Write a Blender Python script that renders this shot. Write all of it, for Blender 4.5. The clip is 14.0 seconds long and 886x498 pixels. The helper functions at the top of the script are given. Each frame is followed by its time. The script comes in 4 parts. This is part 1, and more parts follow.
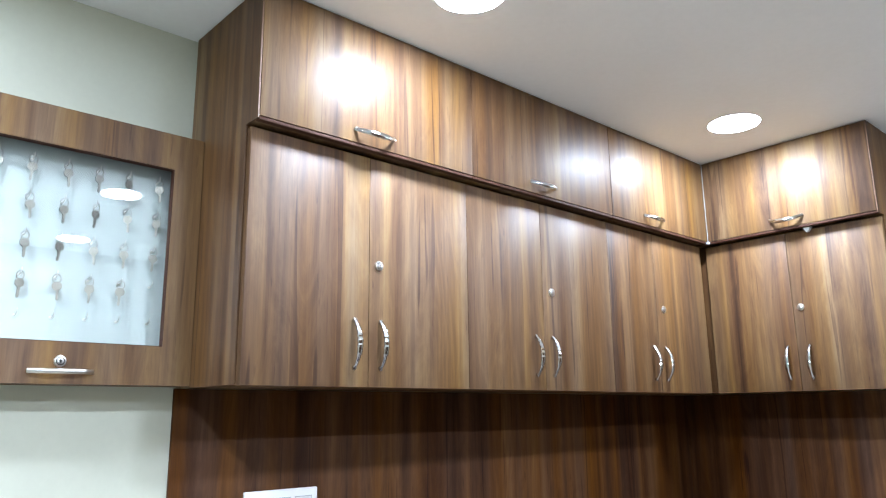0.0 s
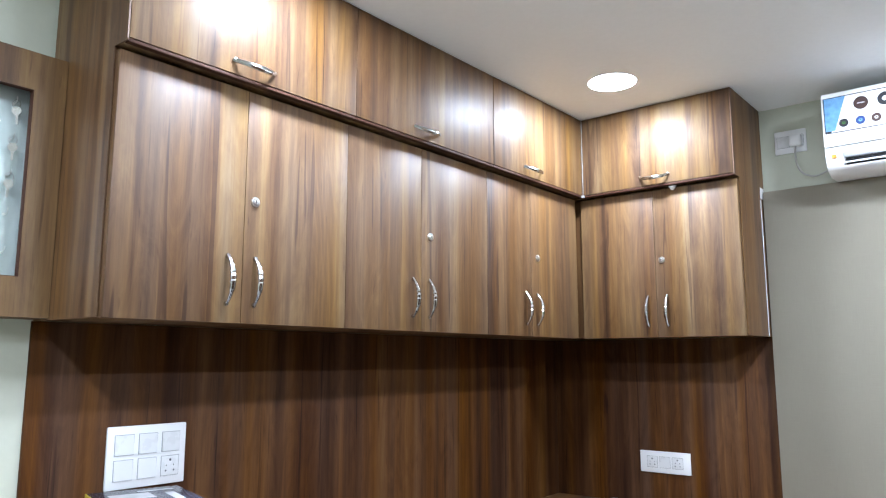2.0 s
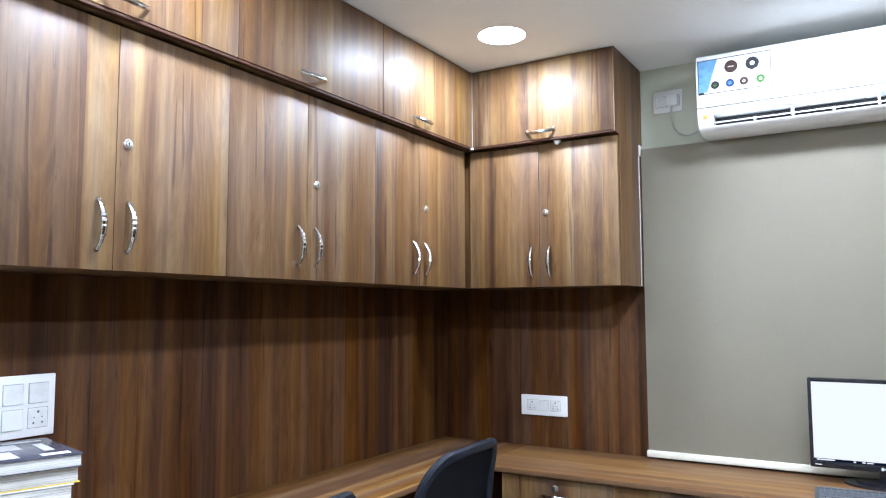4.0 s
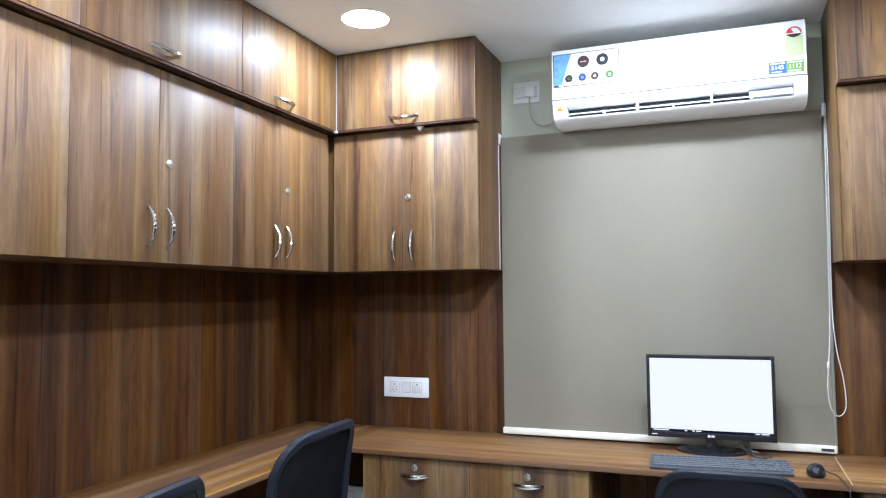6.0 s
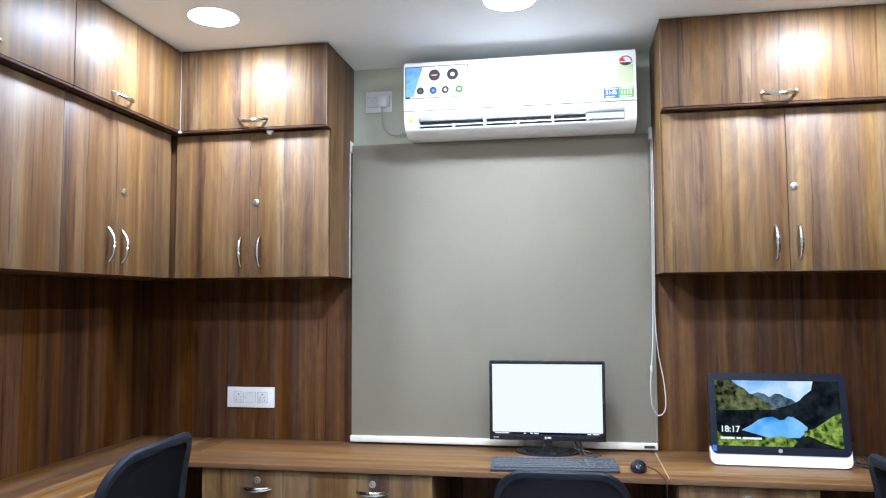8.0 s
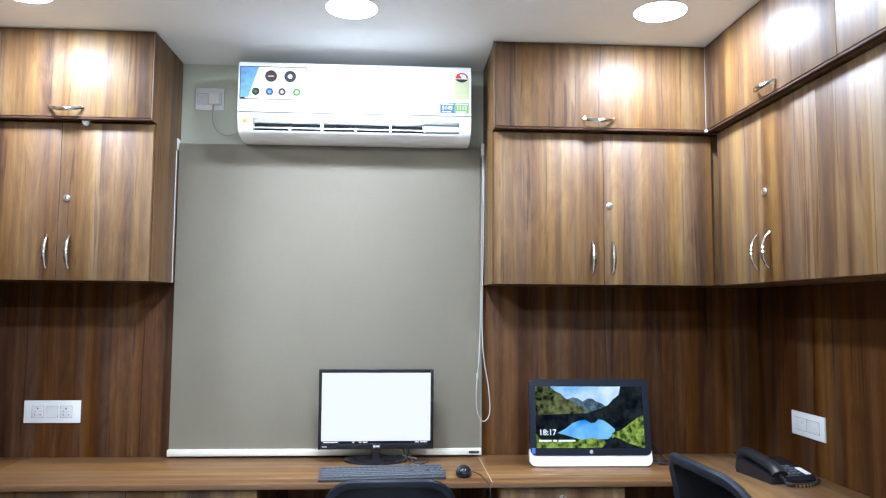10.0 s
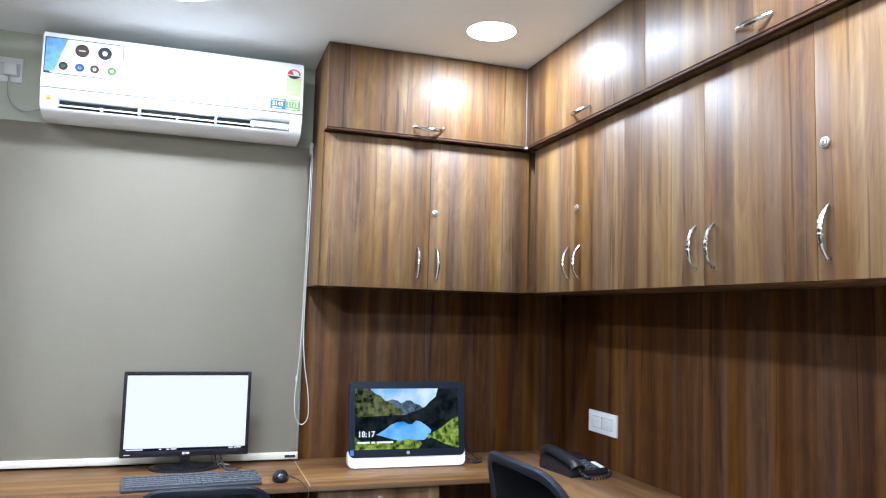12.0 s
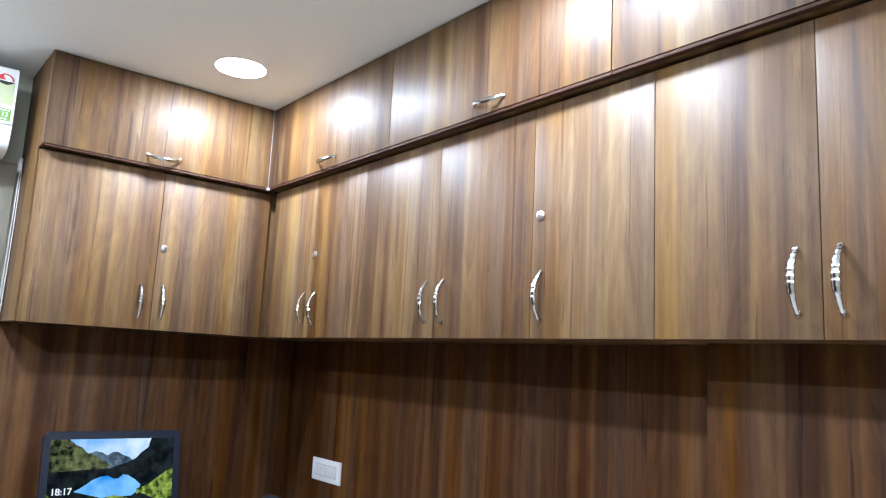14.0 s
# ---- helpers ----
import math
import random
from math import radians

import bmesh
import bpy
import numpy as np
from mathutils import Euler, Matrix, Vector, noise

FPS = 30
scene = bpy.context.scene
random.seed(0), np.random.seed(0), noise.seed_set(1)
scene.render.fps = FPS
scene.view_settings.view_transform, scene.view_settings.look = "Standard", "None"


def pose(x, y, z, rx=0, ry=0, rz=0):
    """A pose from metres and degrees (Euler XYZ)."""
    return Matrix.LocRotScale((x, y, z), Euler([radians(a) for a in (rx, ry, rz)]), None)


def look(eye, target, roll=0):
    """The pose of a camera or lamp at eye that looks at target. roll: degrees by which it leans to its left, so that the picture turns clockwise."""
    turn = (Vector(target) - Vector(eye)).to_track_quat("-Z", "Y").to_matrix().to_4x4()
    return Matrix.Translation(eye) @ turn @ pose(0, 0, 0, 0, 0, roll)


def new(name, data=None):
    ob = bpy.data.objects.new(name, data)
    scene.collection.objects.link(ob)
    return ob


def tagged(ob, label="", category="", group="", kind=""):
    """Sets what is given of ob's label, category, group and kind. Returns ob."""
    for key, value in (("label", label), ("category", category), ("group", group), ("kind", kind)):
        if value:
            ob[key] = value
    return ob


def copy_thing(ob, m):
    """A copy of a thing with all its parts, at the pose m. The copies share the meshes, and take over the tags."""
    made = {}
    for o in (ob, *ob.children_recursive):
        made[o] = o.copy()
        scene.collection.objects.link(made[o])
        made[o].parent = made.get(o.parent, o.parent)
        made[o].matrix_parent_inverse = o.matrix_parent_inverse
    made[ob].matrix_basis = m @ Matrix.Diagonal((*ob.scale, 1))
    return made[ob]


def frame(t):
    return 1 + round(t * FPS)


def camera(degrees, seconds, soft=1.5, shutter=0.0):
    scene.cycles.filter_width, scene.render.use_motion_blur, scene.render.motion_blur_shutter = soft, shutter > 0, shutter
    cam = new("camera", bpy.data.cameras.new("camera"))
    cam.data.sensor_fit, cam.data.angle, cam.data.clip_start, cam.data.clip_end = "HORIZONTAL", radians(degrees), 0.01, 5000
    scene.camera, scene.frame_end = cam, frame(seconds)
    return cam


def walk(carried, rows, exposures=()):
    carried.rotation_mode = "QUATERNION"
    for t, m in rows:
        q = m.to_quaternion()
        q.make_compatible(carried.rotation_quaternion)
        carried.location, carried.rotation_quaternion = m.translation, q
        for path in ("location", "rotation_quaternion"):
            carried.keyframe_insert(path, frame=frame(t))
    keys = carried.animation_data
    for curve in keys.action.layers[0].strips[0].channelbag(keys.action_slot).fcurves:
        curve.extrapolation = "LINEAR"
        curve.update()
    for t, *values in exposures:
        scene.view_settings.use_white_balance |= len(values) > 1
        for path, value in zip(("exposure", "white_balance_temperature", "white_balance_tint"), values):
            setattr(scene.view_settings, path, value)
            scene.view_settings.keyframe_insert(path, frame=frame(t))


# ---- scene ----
cam = camera(62.2, 14.0, 1.2)

PATH = [
    (0, (-0.087, -0.044, 1.367), (-1.533, 1.266, 1.805), -0.7),
    (0.5, (-0.075, -0.041, 1.36), (-1.471, 1.332, 1.768), -0.7),
    (1, (-0.066, -0.038, 1.355), (-1.411, 1.396, 1.722), -0.6),
    (1.5, (-0.056, -0.034, 1.348), (-1.354, 1.45, 1.679), -0.2),
    (2, (-0.048, -0.035, 1.346), (-1.3, 1.496, 1.644), 0.0),
    (2.5, (-0.036, -0.031, 1.341), (-1.244, 1.541, 1.605), -0.0),
    (3, (-0.028, -0.03, 1.337), (-1.182, 1.587, 1.565), -0.3),
    (3.2, (-0.025, -0.025, 1.337), (-1.159, 1.608, 1.55), -0.3),
    (5.3, (0.008, -0.028, 1.328), (-0.829, 1.79, 1.458), -0.5),
    (5.5, (0.014, -0.027, 1.326), (-0.791, 1.799, 1.455), -0.6),
    (6, (0.03, -0.026, 1.325), (-0.696, 1.834, 1.454), -0.5),
    (6.5, (0.034, -0.027, 1.328), (-0.607, 1.864, 1.454), -0.6),
    (7, (0.046, -0.025, 1.326), (-0.504, 1.893, 1.453), -0.5),
    (7.5, (0.049, -0.033, 1.329), (-0.404, 1.911, 1.465), -0.4),
    (8, (0.054, -0.034, 1.33), (-0.293, 1.93, 1.474), -0.3),
    (8.2, (0.05, -0.038, 1.327), (-0.25, 1.934, 1.472), -0.2),
    (10.3, (0.018, -0.034, 1.338), (0.212, 1.953, 1.504), 0.6),
    (10.5, (0.012, -0.034, 1.338), (0.256, 1.947, 1.507), 0.8),
    (11, (-0.004, -0.033, 1.338), (0.374, 1.924, 1.516), 1.15),
    (11.5, (-0.021, -0.031, 1.338), (0.476, 1.899, 1.519), 1.4),
    (12, (-0.038, -0.029, 1.337), (0.587, 1.863, 1.514), 1.56),
    (12.5, (-0.05, -0.024, 1.334), (0.716, 1.816, 1.518), 1.8),
    (13, (-0.058, -0.018, 1.333), (0.861, 1.745, 1.543), 2.14),
    (13.5, (-0.058, -0.02, 1.342), (1.022, 1.643, 1.601), 2.55),
    (14, (-0.054, -0.025, 1.355), (1.186, 1.513, 1.67), 2.9),
]
walk(cam, [(t, look(eye, target, roll)) for t, eye, target, roll in PATH], [(0, -0.19, 5480, 10), (14, -0.19, 5480, 10)])


# ---- light ----
world = bpy.data.worlds.new("world")
scene.world = world
world.use_nodes = True
world.node_tree.nodes["Background"].inputs[0].default_value = (0.02, 0.025, 0.035, 1)
world.node_tree.nodes["Background"].inputs[1].default_value = 0.3
LAMP_POWER = 19.5          # watts of each downlight
LAMP_SPREAD = 178.0        # degrees
DIFFUSER_GLOW = 118.0
SCREEN_POWER = 1.15


# ---- materials ----
def material(name):
    m = bpy.data.materials.new(name)
    m.use_nodes = True
    nt = m.node_tree
    return m, nt, nt.nodes["Principled BSDF"]


def link(nt, a, b):
    nt.links.new(a, b)


def node(nt, kind, **inputs):
    n = nt.nodes.new(kind)
    for key, value in inputs.items():
        n.inputs[key].default_value = value
    return n


def ramp(nt, fac, stops):
    r = nt.nodes.new("ShaderNodeValToRGB")
    el = r.color_ramp.elements
    while len(el) < len(stops):
        el.new(0.5)
    for e, (at, col) in zip(el, stops):
        e.position, e.color = at, (*col, 1)
    link(nt, fac, r.inputs[0])
    return r


def math_node(nt, op, a, b=None, c=None):
    n = nt.nodes.new("ShaderNodeMath")
    n.operation = op
    for i, v in enumerate((a, b, c)):
        if v is None:
            continue
        if isinstance(v, (int, float)):
            n.inputs[i].default_value = v
        else:
            link(nt, v, n.inputs[i])
    return n.outputs[0]


def wood(name, along, rough=0.3, tint=(1.0, 1.0, 1.0), gloss=0.42):
    """Walnut laminate: soft bands of tan and grey-brown, thin dark veins and fine pores along one axis of the object."""
    m, nt, bsdf = material(name)
    tc = nt.nodes.new("ShaderNodeTexCoord")
    info = nt.nodes.new("ShaderNodeObjectInfo")
    shift = nt.nodes.new("ShaderNodeVectorMath")
    shift.operation = "MULTIPLY_ADD"
    shift.inputs[1].default_value = (7.3, 5.1, 9.7)
    link(nt, info.outputs["Random"], shift.inputs[0])
    link(nt, tc.outputs["Object"], shift.inputs[2])

    def grain(across, lengthwise, detail, roughness, distortion=0.0):
        mp = nt.nodes.new("ShaderNodeMapping")
        s = [across] * 3
        s["xyz".index(along)] = lengthwise
        mp.inputs["Scale"].default_value = s
        link(nt, shift.outputs[0], mp.inputs["Vector"])
        n = node(nt, "ShaderNodeTexNoise", Scale=1.0, Detail=detail, Roughness=roughness, Distortion=distortion)
        link(nt, mp.outputs[0], n.inputs["Vector"])
        return n.outputs["Fac"]

    broad = grain(10.0, 0.25, 1.0, 0.4, 0.15)
    strips = grain(23.0, 0.35, 1.5, 0.5, 0.3)
    streaks = grain(85.0, 1.3, 2.0, 0.55, 0.3)
    pores = grain(400.0, 9.0, 2.0, 0.7)
    figure = grain(14.0, 2.4, 4.0, 0.62, 2.8)
    v = math_node(nt, "MULTIPLY", broad, 0.60)
    v = math_node(nt, "MULTIPLY_ADD", strips, 0.72, v)
    v = math_node(nt, "MULTIPLY_ADD", streaks, 0.28, v)
    v = math_node(nt, "MULTIPLY_ADD", figure, 0.42, v)
    v = math_node(nt, "MULTIPLY_ADD", pores, 0.15, v)
    v = math_node(nt, "MULTIPLY_ADD", v, 1.14, -0.728)
    fleck = math_node(nt, "MULTIPLY_ADD", grain(140.0, 12.0, 2.0, 0.5, 0.6), 9.0, -5.9)
    fleck.node.use_clamp = True
    v = math_node(nt, "MULTIPLY_ADD", fleck, -0.14, v)
    vein = math_node(nt, "MULTIPLY_ADD", grain(38.0, 1.1, 2.0, 0.5, 1.1), 18.0, -11.4)
    vein.node.use_clamp = True
    v = math_node(nt, "MULTIPLY_ADD", vein, -0.24, v)
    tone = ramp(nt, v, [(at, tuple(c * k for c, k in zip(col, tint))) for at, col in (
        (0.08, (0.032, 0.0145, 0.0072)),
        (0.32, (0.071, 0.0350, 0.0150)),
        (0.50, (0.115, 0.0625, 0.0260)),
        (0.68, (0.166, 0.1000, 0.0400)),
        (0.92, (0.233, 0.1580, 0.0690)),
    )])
    greyer = nt.nodes.new("ShaderNodeHueSaturation")
    link(nt, tone.outputs[0], greyer.inputs["Color"])
    link(nt, math_node(nt, "MULTIPLY_ADD", grain(17.0, 0.3, 1.0, 0.4, 0.2), 0.6, 0.72), greyer.inputs["Saturation"])
    link(nt, greyer.outputs[0], bsdf.inputs["Base Color"])
    smear = node(nt, "ShaderNodeTexNoise", Scale=5.0, Detail=3.0)
    link(nt, tc.outputs["Object"], smear.inputs["Vector"])
    r = math_node(nt, "MULTIPLY_ADD", pores, 0.06, rough - 0.06)
    r = math_node(nt, "MULTIPLY_ADD", smear.outputs["Fac"], 0.06, r)
    link(nt, r, bsdf.inputs["Roughness"])
    bsdf.inputs["Specular IOR Level"].default_value = gloss
    bump = node(nt, "ShaderNodeBump", Strength=0.04, Distance=0.001)
    link(nt, pores, bump.inputs["Height"])
    link(nt, bump.outputs[0], bsdf.inputs["Normal"])
    return m


def plain(name, colour, rough=0.5, metal=0.0, mottle=0.06, scale=40.0, bump=0.0, spec=0.5):
    """A plain surface with slight mottling at two scales."""
    m, nt, bsdf = material(name)
    tc = nt.nodes.new("ShaderNodeTexCoord")
    a = node(nt, "ShaderNodeTexNoise", Scale=scale, Detail=4.0)
    b = node(nt, "ShaderNodeTexNoise", Scale=scale * 0.06, Detail=2.0)
    for n in (a, b):
        link(nt, tc.outputs["Object"], n.inputs["Vector"])
    s = math_node(nt, "ADD", a.outputs["Fac"], b.outputs["Fac"])
    lo, hi = [tuple(max(0, c * (1 + k * mottle)) for c in colour) for k in (-1, 1)]
    r = ramp(nt, math_node(nt, "MULTIPLY", s, 0.5), [(0.3, lo), (0.7, hi)])
    link(nt, r.outputs[0], bsdf.inputs["Base Color"])
    bsdf.inputs["Metallic"].default_value = metal
    bsdf.inputs["Specular IOR Level"].default_value = spec
    link(nt, math_node(nt, "MULTIPLY_ADD", s, 0.08, rough - 0.08), bsdf.inputs["Roughness"])
    if bump:
        bp = node(nt, "ShaderNodeBump", Strength=bump, Distance=0.002)
        link(nt, a.outputs["Fac"], bp.inputs["Height"])
        link(nt, bp.outputs[0], bsdf.inputs["Normal"])
    return m


def glow(name, colour, strength):
    m = bpy.data.materials.new(name)
    m.use_nodes = True
    nt = m.node_tree
    nt.nodes.remove(nt.nodes["Principled BSDF"])
    e = node(nt, "ShaderNodeEmission", Color=(*colour, 1), Strength=strength)
    link(nt, e.outputs[0], nt.nodes["Material Output"].inputs[0])
    return m


def woven(name, colour, rough, pitch, depth=0.25):
    """Cloth with a fine crossed weave."""
    m, nt, bsdf = material(name)
    tc = nt.nodes.new("ShaderNodeTexCoord")
    n1 = node(nt, "ShaderNodeTexNoise", Scale=3.0, Detail=3.0)
    link(nt, tc.outputs["Object"], n1.inputs["Vector"])
    waves = []
    for scale in ((pitch, pitch, pitch * 0.02), (pitch * 0.02, pitch * 0.02, pitch)):
        mp = nt.nodes.new("ShaderNodeMapping")
        mp.inputs["Scale"].default_value = scale
        link(nt, tc.outputs["Object"], mp.inputs["Vector"])
        n = node(nt, "ShaderNodeTexNoise", Scale=1.0, Detail=1.0)
        link(nt, mp.outputs[0], n.inputs["Vector"])
        waves.append(n.outputs["Fac"])
    w = math_node(nt, "ADD", waves[0], waves[1])
    v = math_node(nt, "MULTIPLY_ADD", n1.outputs["Fac"], 0.3, math_node(nt, "MULTIPLY", w, 0.26))
    r = ramp(nt, v, [(0.22, tuple(c * 0.92 for c in colour)), (0.60, tuple(c * 1.08 for c in colour))])
    link(nt, r.outputs[0], bsdf.inputs["Base Color"])
    bsdf.inputs["Roughness"].default_value = rough
    bp = node(nt, "ShaderNodeBump", Strength=depth, Distance=0.001)
    link(nt, w, bp.inputs["Height"])
    link(nt, bp.outputs[0], bsdf.inputs["Normal"])
    return m


WOOD = wood("walnut_laminate_upright", "z", 0.50)
WOOD_X = wood("walnut_laminate_lengthwise", "x", 0.44, (1.14, 1.03, 0.90), 0.36)
# Redder, darker laminate than the cabinets; the tint also carries shade below them.
PANEL_WOOD = wood("dark_red_walnut_with_shade", "z", 0.55, (0.63, 0.49, 0.41), 0.16)
EDGE = plain("edge_band", (0.12, 0.062, 0.028), 0.5)
DARK_EDGE = plain("dark_edge_band", (0.050, 0.022, 0.013), 0.65, spec=0.15)
CREAM = plain("cream_wall_paint", (0.54, 0.56, 0.46), 0.55, mottle=0.03, scale=60, bump=0.05)
CEILING = plain("ceiling_paint", (0.86, 0.88, 0.87), 0.6, mottle=0.025, scale=50, bump=0.04)
FLOOR_TILE = plain("floor_tile", (0.42, 0.40, 0.37), 0.25, mottle=0.1, scale=9)
GROUT = plain("grout", (0.12, 0.11, 0.10), 0.8)
CHROME = plain("chrome", (0.55, 0.55, 0.55), 0.10, metal=1.0, mottle=0.03)
LOCK_METAL = plain("satin_chrome", (0.80, 0.80, 0.79), 0.28, metal=1.0, mottle=0.04)
KEY_METAL = plain("key_nickel", (0.20, 0.192, 0.165), 0.52, metal=1.0, mottle=0.2)
STEEL = plain("brushed_nickel", (0.62, 0.60, 0.56), 0.3, metal=1.0, mottle=0.06)
BLACK_HOLE = plain("dark_recess", (0.012, 0.012, 0.013), 0.6)
WHITE_PLASTIC = plain("white_plastic", (0.80, 0.81, 0.82), 0.32, mottle=0.015)
SWITCH = plain("switch_plastic", (0.72, 0.73, 0.74), 0.28, mottle=0.015)
GREY_LINE = plain("grey_gap", (0.30, 0.31, 0.32), 0.5)
AC_WHITE = plain("air_conditioner_plastic", (0.86, 0.87, 0.88), 0.34, mottle=0.006, scale=4)
AC_GREY = plain("air_conditioner_grey", (0.55, 0.56, 0.57), 0.4, mottle=0.02)
BLIND = woven("blind_fabric", (0.372, 0.339, 0.263), 0.62, 900, 0.06)
BLIND_BAR = plain("blind_bar", (0.76, 0.73, 0.63), 0.35, mottle=0.02)
BLACK = plain("black_plastic", (0.010, 0.010, 0.012), 0.42, mottle=0.15)
GLOSS_BLACK = plain("gloss_black", (0.012, 0.012, 0.016), 0.14, mottle=0.1)
BLUE_BLACK = plain("blue_black_plastic", (0.008, 0.011, 0.020), 0.30, mottle=0.08, spec=0.3)
MESH = woven("chair_mesh", (0.005, 0.006, 0.011), 0.8, 420, 0.6)
CHAIR_FRAME = plain("chair_frame", (0.007, 0.009, 0.015), 0.46, mottle=0.12, spec=0.2)
KEYCAP = plain("keycap", (0.075, 0.085, 0.10), 0.5, mottle=0.05)
KEY_TRAY = plain("keyboard_tray", (0.04, 0.045, 0.055), 0.45)
CABLE = plain("black_cable", (0.012, 0.012, 0.014), 0.5)
GREY_CABLE = plain("grey_cable", (0.42, 0.42, 0.40), 0.5)
CORD = plain("blind_cord", (0.62, 0.60, 0.56), 0.6)
BACKING = plain("white_backing_board", (0.31, 0.345, 0.325), 0.45, mottle=0.02)
PAPER_PLAIN = plain("page_paper", (0.70, 0.69, 0.66), 0.8, mottle=0.12, scale=200)


def leaves(name):
    """Paper seen at the edge: many thin sheets, lighter and darker."""
    m, nt, bsdf = material(name)
    tc = nt.nodes.new("ShaderNodeTexCoord")
    mp = nt.nodes.new("ShaderNodeMapping")
    mp.inputs["Scale"].default_value = (6, 6, 420)
    link(nt, tc.outputs["Object"], mp.inputs["Vector"])
    n = node(nt, "ShaderNodeTexNoise", Scale=1.0, Detail=4.0, Roughness=0.7)
    link(nt, mp.outputs[0], n.inputs["Vector"])
    link(nt, ramp(nt, n.outputs["Fac"], [(0.32, (0.20, 0.19, 0.18)), (0.50, (0.58, 0.57, 0.55)), (0.66, (0.72, 0.71, 0.69))]).outputs[0], bsdf.inputs["Base Color"])
    bsdf.inputs["Roughness"].default_value = 0.8
    return m


PAPER = leaves("page_edges")
YELLOW = plain("yellow_cover", (0.62, 0.45, 0.04), 0.35, mottle=0.08)
NAVY = plain("dark_cover", (0.045, 0.045, 0.065), 0.25, mottle=0.3, scale=14)
GREYPIC = plain("cover_picture_grey", (0.42, 0.42, 0.44), 0.3, mottle=0.3, scale=30)
RED = plain("red_cover", (0.35, 0.05, 0.04), 0.4)
LABEL_WHITE = plain("label_white", (0.78, 0.80, 0.82), 0.3)
LABEL_BLUE = plain("label_blue", (0.05, 0.13, 0.45), 0.3)
LABEL_SKY = plain("label_sky", (0.16, 0.34, 0.58), 0.3, mottle=0.35, scale=60)
LABEL_GREEN = plain("label_green", (0.17, 0.36, 0.06), 0.3)
LABEL_PALE = plain("label_pale_green", (0.52, 0.60, 0.32), 0.3)
LABEL_RED = plain("label_red", (0.60, 0.05, 0.05), 0.3)
LABEL_ORANGE = plain("label_orange", (0.75, 0.30, 0.04), 0.3)
LABEL_NAVY = plain("label_navy", (0.03, 0.06, 0.20), 0.3)
LABEL_LEAF = plain("label_leaf", (0.06, 0.16, 0.03), 0.3)
LABEL_DARK = plain("label_dark", (0.025, 0.025, 0.03), 0.3)
LABEL_BROWN = plain("label_brown", (0.06, 0.035, 0.03), 0.3)
LAMP_GLOW = glow("lamp_diffuser_light", (0.96, 0.98, 1.0), DIFFUSER_GLOW)
SCREEN_WHITE = glow("screen_white", (1.0, 0.96, 0.91), SCREEN_POWER)
SCREEN_BAR = glow("screen_taskbar", (0.01, 0.015, 0.04), 0.5)


def clear_glass(name):
    m, nt, bsdf = material(name)
    bsdf.inputs["Base Color"].default_value = (0.96, 0.99, 0.98, 1)
    bsdf.inputs["Roughness"].default_value = 0.0
    bsdf.inputs["IOR"].default_value = 1.45
    bsdf.inputs["Transmission Weight"].default_value = 1.0
    return m


GLASS = clear_glass("clear_glass")


# ---- building helpers ----
def box(bm, x0, x1, y0, y1, z0, z1, bevel=0.0, mat=0, segments=2):
    """A box into bm, its edges rounded by bevel."""
    verts = bmesh.ops.create_cube(bm, size=1.0)["verts"]
    for v in verts:
        v.co = Vector(((x0 + x1) / 2 + v.co.x * (x1 - x0), (y0 + y1) / 2 + v.co.y * (y1 - y0), (z0 + z1) / 2 + v.co.z * (z1 - z0)))
    faces = list({f for v in verts for f in v.link_faces})
    for f in faces:
        f.material_index = mat
    if bevel:
        edges = list({e for v in verts for e in v.link_edges})
        done = bmesh.ops.bevel(bm, geom=edges, offset=bevel, segments=segments, profile=0.5, affect="EDGES")
        for f in done["faces"]:
            f.material_index = mat
    return bm


def disc(bm, centre, axis, radius, depth, sides=32, mat=0, radius2=None, bevel=0.0):
    """A short cylinder or cone along axis from centre."""
    axis = Vector(axis).normalized()
    m = Matrix.Translation(Vector(centre) + axis * depth / 2) @ axis.to_track_quat("Z", "Y").to_matrix().to_4x4()
    made = bmesh.ops.create_cone(bm, cap_ends=True, segments=sides, radius1=radius, radius2=radius if radius2 is None else radius2, depth=depth, matrix=m)
    faces = {f for v in made["verts"] for f in v.link_faces}
    for f in faces:
        f.material_index = mat
    if bevel:
        edges = [e for e in {e for v in made["verts"] for e in v.link_edges} if len(e.link_faces) == 2 and any(len(f.verts) > 4 for f in e.link_faces)]
        for f in bmesh.ops.bevel(bm, geom=edges, offset=bevel, segments=2, profile=0.5, affect="EDGES")["faces"]:
            f.material_index = mat
    return bm


def sweep(bm, points, sizes, side, sides=10, mat=0):
    """A tube through points; sizes: half-widths (along side, across it) at each point."""
    side, rings = Vector(side).normalized(), []
    points = [Vector(p) for p in points]
    for i, p in enumerate(points):
        t = (points[min(i + 1, len(points) - 1)] - points[max(i - 1, 0)]).normalized()
        a = (side - t * side.dot(t)).normalized()
        b = t.cross(a)
        w, h = sizes[i] if isinstance(sizes, list) else sizes
        rings.append([bm.verts.new(p + a * w * math.cos(k * math.tau / sides) + b * h * math.sin(k * math.tau / sides)) for k in range(sides)])
    for r, q in zip(rings, rings[1:]):
        for k in range(sides):
            bm.faces.new((r[k], r[(k + 1) % sides], q[(k + 1) % sides], q[k])).material_index = mat
    bm.faces.new(rings[0][::-1]).material_index = mat
    bm.faces.new(rings[-1]).material_index = mat
    return bm


